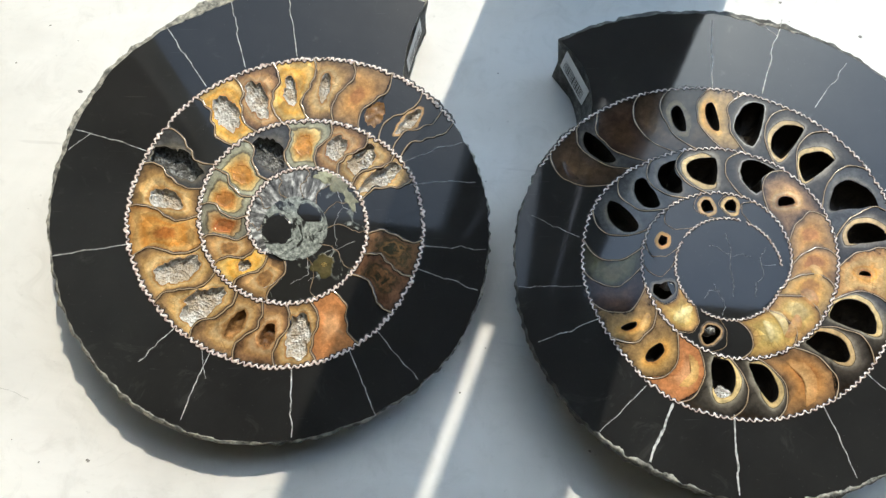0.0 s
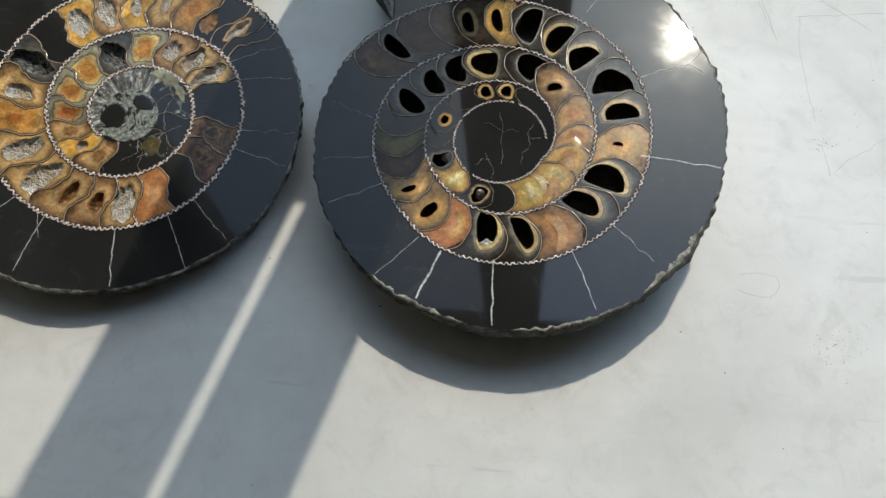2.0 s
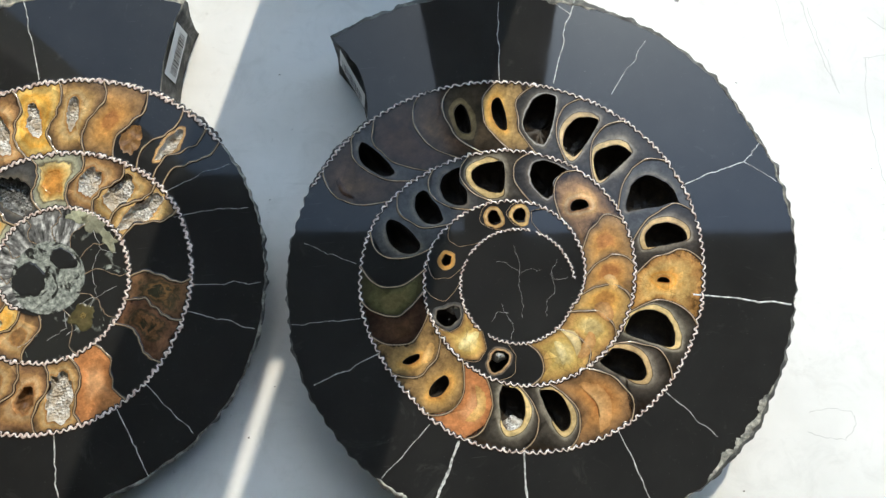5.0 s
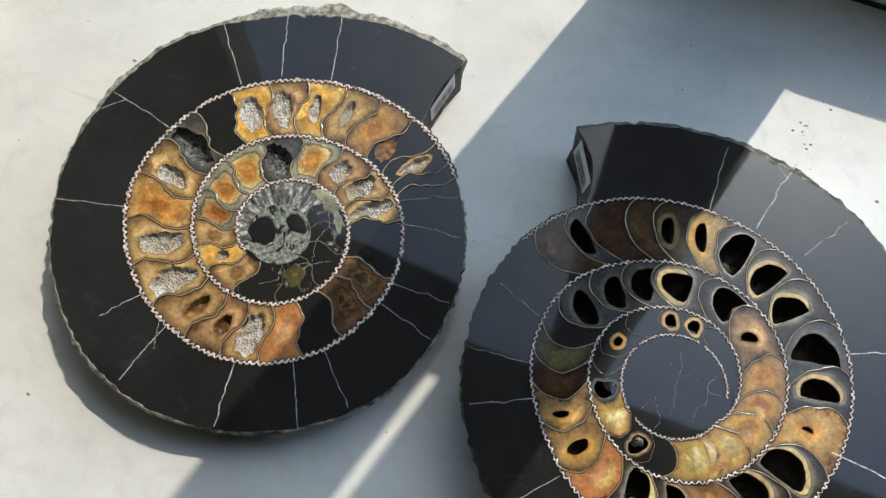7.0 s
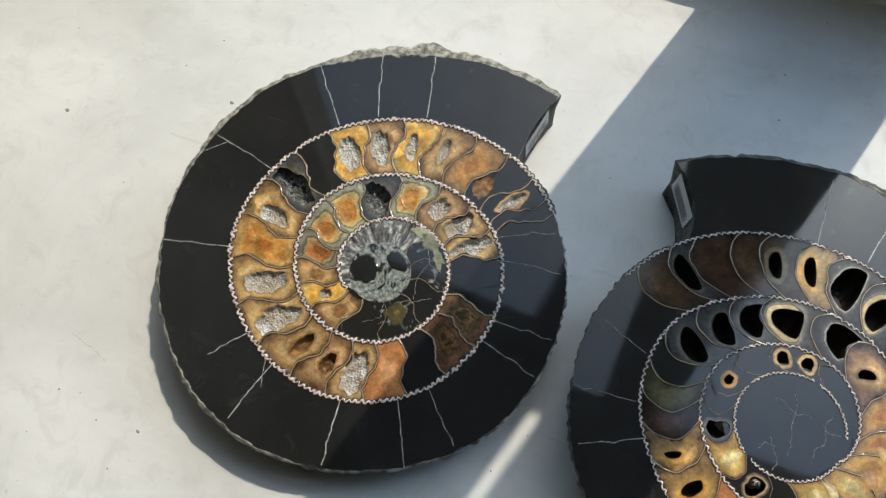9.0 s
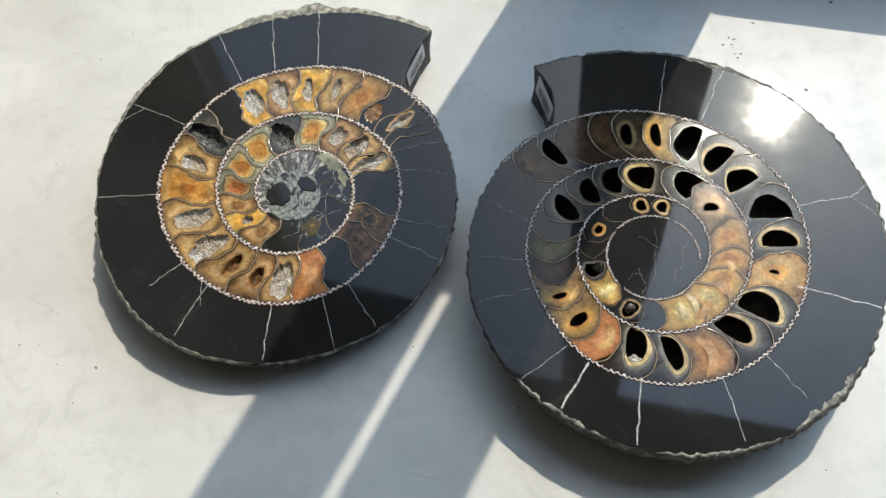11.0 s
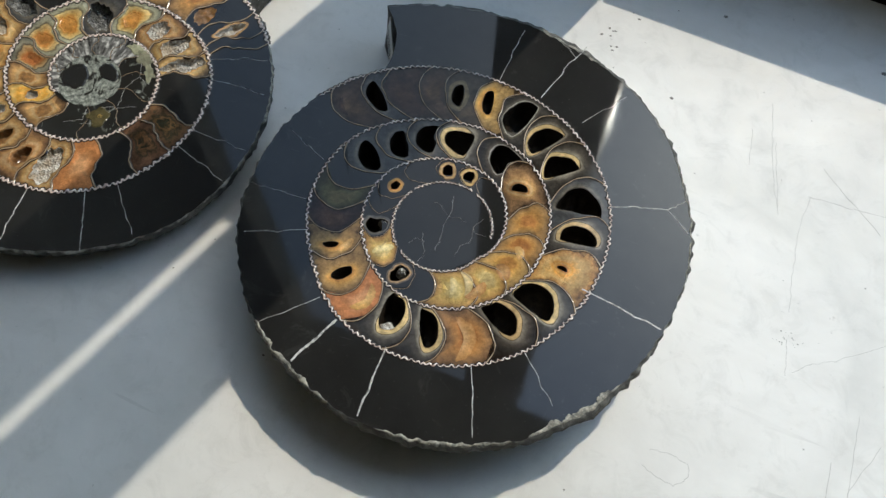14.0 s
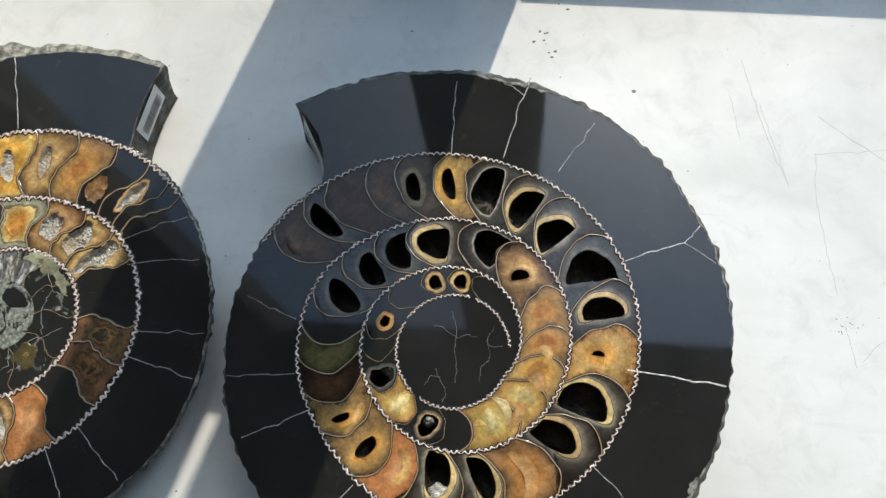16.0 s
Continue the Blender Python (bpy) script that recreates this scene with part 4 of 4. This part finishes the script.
veins_one = (
    (124, 155, 124, 107), (108, 158, 110, 108), (95, 157, 93, 109), (156, 148, 153, 102), (187, 141, 186, 96), (222, 116, 221, 90), (241, 125, 237, 85),
    (270, 119, 269, 82, 1.4), (293, 117, 293, 76), (308, 112, 307, 76, 0.8), (340, 110, 340, 71, 0.8), (353, 109, 351, 72, 0.6), (375, 107, 382, 69, 0.6), (389, 109, 394, 71, 0.6),
    (161, 146, 155, 138, 0.7), (241, 100, 233, 86, 0.6))
build_ammonite(one, "cut polished ammonite half with amber chambers on the windowsill", (whorl_outer, whorl_inner), veins_one)

two = Shell(LAW_TWO, 0.0288, -1, 58.5, 0.0376, (0.025, 0.0), (0.1395, 0.1136), 8.0)
two.inner = (660.0, (81.2, 81.0, 84.6, 85.0, 77.6, 71.8, 66.5, 60.5, 54.6, 51.3, 50.1, 50.0, 50.0, 50.2, 52.0, 52.2, 48.6, 44.2, 39.6, 33.6, 29.0, 25.0, 20.0, 18.0))
two.core_off, two.suture_end, two.suture_swing = (0.0048, 5.0), 1262.0, 0.00085
two.first, two.last, two.bulge, two.wave, two.hollow = 391.0, 1322.0, 0.0, 0.0, 0.13
two.chipped = ((96, 50, 0.0046), (150, 40, 0.0012), (212, 22, 0.0024), (252, 60, 0.0006))
two.patches, two.label_at, two.last_septum = ((284, 314, 2.8), (238, 271, 2.4), (208, 234, 4.2), (94, 112, 2.6), (140, 176, 1.2)), (0.30, 0.93), 1000.0
two.suture_size, two.pale_edge, two.ribs = 0.00115, False, 0.00055
two.shards = (("honey", 323, 40.5, 6.5, 4, 2.7, 2.0), ("honey", 241, 35.5, 7.5, 4, 6, -1.1), ("shard", 232, 40.5, 7.5, 70, 5, 0.8), ("honey", 252, 37, 6, 5, 4.2, 0.5), ("shard", 250, 67.2, 13, 3, 11, -4.2),
              ("shard", 302, 65.5, 9, -10, 8, -3.6), ("shard", 184, 41.5, 4.4, 54, 4.3, 0.9), ("shard", 206, 40, 5.5, 25, 5.5, 2.1), ("shard", 332, 61, 5.5, -32, 3.8, 1.2), ("brown", 35, 107, 7.0, 21, 4.1, -1.2))
two.dome, two.lumps = 0.56, ((642, 71, 6, 6), (1069, 38, 3, 4), (1018, 38, 3, 4), (594, 72, 4, 6), (469, 76, 3, 5))
two.septum_size, two.ripple, two.mouth_in, two.slant = 0.0022, 0.015, 412.0, 0.005
two.middle, two.middle_label = "black", "polished black stone middle"
# each chamber: the septum's angle, what fills it, and its opening (angle, radius, half its floor, tilt, up, down)
whorl_start = (
    (391, "brown"), (402, "grey_hole", 47.2, 103, 12.5, 3, 8, 2.2), (409, "brown"), (421.5, "brown"), (430.5, "dim_hole", 76.4, 94.8, 8.5, 4, 5.2, 2.3),
    (442.5, "amber_hole", 88.4, 93.1, 9.5, -5, 5.2, 2.0), (453, "dark_hole", 104.2, 89.5, 14, 5, 14, 2.1), (467, "hole", 118.1, 84, 12.5, 11, 11.7, 1.5),
    (481, "hole", 132.9, 77.8, 11.5, 11, 12.5, 0.9), (498, "black_hole", 155.2, 75.7, 14, 23, 18.6, -2.0), (515.5, "hole", 168.8, 74.3, 11, 6, 11.5, 0.8))
whorl_outer = (
    (532, "orange_hole", 184.2, 68.5, 3.2, 6, 2.5, 0.3), (552.5, "hole", 209.6, 65.5, 12.8, -6, 13.8, 2.0), (572.5, "hole", 228.4, 62, 11.8, -17, 10.5, 2.7), (592.5, "amber"),
    (615, "hole", 265.1, 63, 11.5, -18, 7.6, 2.6), (632, "druzy_hole", 286, 61.5, 11.5, -14, 9.5, 3.5), (651.5, "red"), (666.5, "amber_hole", 317.5, 67.3, 6.5, 0, 4.4, 2.4),
    (685.5, "amber_hole", 333.6, 68.9, 4.8, 7, 2.7, 1.2), (700.5, "brown"), (713, "olive"), (725, "black"))
whorl_inner = (
    (737.5, "grey_hole", 28.5, 67.8, 12, 21, 8.2, 3.8), (754.5, "grey_hole", 46.5, 63.7, 10.5, 18, 9, 2.7), (770, "grey_hole", 64.4, 61.8, 10.5, 22, 12, 1.2), (785, "hole", 83.7, 58.7, 8.5, 13, 15.5, 1.8),
    (810, "dark_hole", 113.7, 55.4, 9.5, 21, 17.5, 1.0), (832, "tan_hole", 130.7, 48.8, 5, 40, 5.2, 0.5), (863, "amber"), (886, "amber"), (905, "amber"), (927, "yellow"), (951, "yellow"))
whorl_middle = (
    (985, "black"), (1004, "set_hole", 4, 6), (1028, "yellow"), (1054, "set_grey_hole", 5, 6.5), (1076, "black"), (1090, "set_amber_hole", 3, 2.4), (1116, "black"), (1141, "set_tan_hole", 3, 4.5),
    (1161, "set_tan_hole", 3.2, 4), (1180, "black"), (1225, "black"), (1260, "black"))
veins_two = (
    (91, 157, 89, 110, 0.8), (106, 163, 104, 110, 1.2), (122, 148, 120, 112, 0.7), (156, 130, 153, 97), (190, 131, 188.9, 83, 1.7), (225, 117, 224, 85, 0.7),
    (247, 121, 244.5, 82), (276, 120, 277.7, 80, 1.8), (298.8, 117, 299.8, 84, 2.3), (313, 119, 311, 84, 0.8), (340.6, 118, 341, 82, 0.8), (356.3, 121, 354.5, 86, 0.5), (376.8, 117, 373.3, 88, 0.5),
    (154, 143, 156, 129.6, 0.8), (163, 139, 156, 129.6, 0.8), (101, 158, 105.5, 151, 0.8))
build_ammonite(two, "cut polished ammonite half with open dark chambers on the windowsill", (whorl_start, whorl_outer, whorl_inner, whorl_middle), veins_two)


# ---- scratches, dust and crumbs on the sill ----
for row in (((298, 301), (304, 276), (312, 247)), ((280, 306), (285, 276)), ((288, 332), (296, 298), (305, 265), (310, 252)), ((329, 269), (327, 240), (330, 210), (334, 182)),
            ((328, 269), (358, 273), (406, 278)), ((345, 145), (353, 154), (367, 163), (402, 192)), ((387, 135), (389, 98), (391, 64)), ((337, 164), (341, 141)), ((380, 51), (377, 102)),
            ((279, 66), (290, 68.5), (302, 67), (304, 59), (297, 52), (287, 53), (278, 56)), ((333, 295), (378, 260)), ((-300, 30), (-270, 22)), ((200, 40), (222, 44)), ((390, 90), (402, 122))):
    ribbon("scratch", wavy(row, 0.7), 0.00045, "scratch", windowsill, "fine grey scratch", 0.00005, 0.00005)


def crumbs(name, label, spots, seed):
    """Small dark grains lying on the sill, each a flattened uneven lump; spots: x, y, spread, count, size, in metres."""
    rng = random.Random(seed)
    verts, faces = [], []
    for cx, cy, spread, count, size in spots:
        for _ in range(count):
            x, y = cx + rng.gauss(0, spread), cy + rng.gauss(0, spread)
            r, turn, base = size * rng.uniform(0.45, 1.3), rng.uniform(0, 6.28), len(verts)
            verts.append((x, y, r * 0.7))
            for k in range(6):
                a = turn + k * math.pi / 3
                q = r * rng.uniform(0.7, 1.3)
                verts.append((x + q * math.cos(a) * 1.3, y + q * math.sin(a), 0.0))
            faces += [(base, base + 1 + k, base + 1 + (k + 1) % 6) for k in range(6)]
    ob = new(name, mesh_of(name, verts, faces, ["dust"], None, True))
    return tagged(ob, label, "dust", kind="stuff")


crumbs("dust_specks", "small dark dust specks scattered on the white windowsill",
       ((0.25, 0.15, 0.30, 90, 0.0005), (-0.28, 0.15, 0.16, 50, 0.0005), (0.1, 0.3, 0.25, 40, 0.0004)), 5)
crumbs("crumbs", "grey crumbs and grit on the white windowsill",
       ((0.252, 0.281, 0.0002, 2, 0.0012), (0.396, 0.356, 0.0004, 3, 0.0016), (0.277, 0.369, 0.0006, 4, 0.0013), (0.315, 0.414, 0.0004, 2, 0.0010), (0.205, 0.322, 0.010, 10, 0.0008), (0.352, 0.128, 0.004, 26, 0.0003),
        (0.334, -0.013, 0.010, 50, 0.00028), (-0.378, 0.214, 0.0006, 3, 0.0013), (-0.262, 0.25, 0.0004, 2, 0.0012), (-0.228, 0.016, 0.001, 2, 0.0008)), 9)
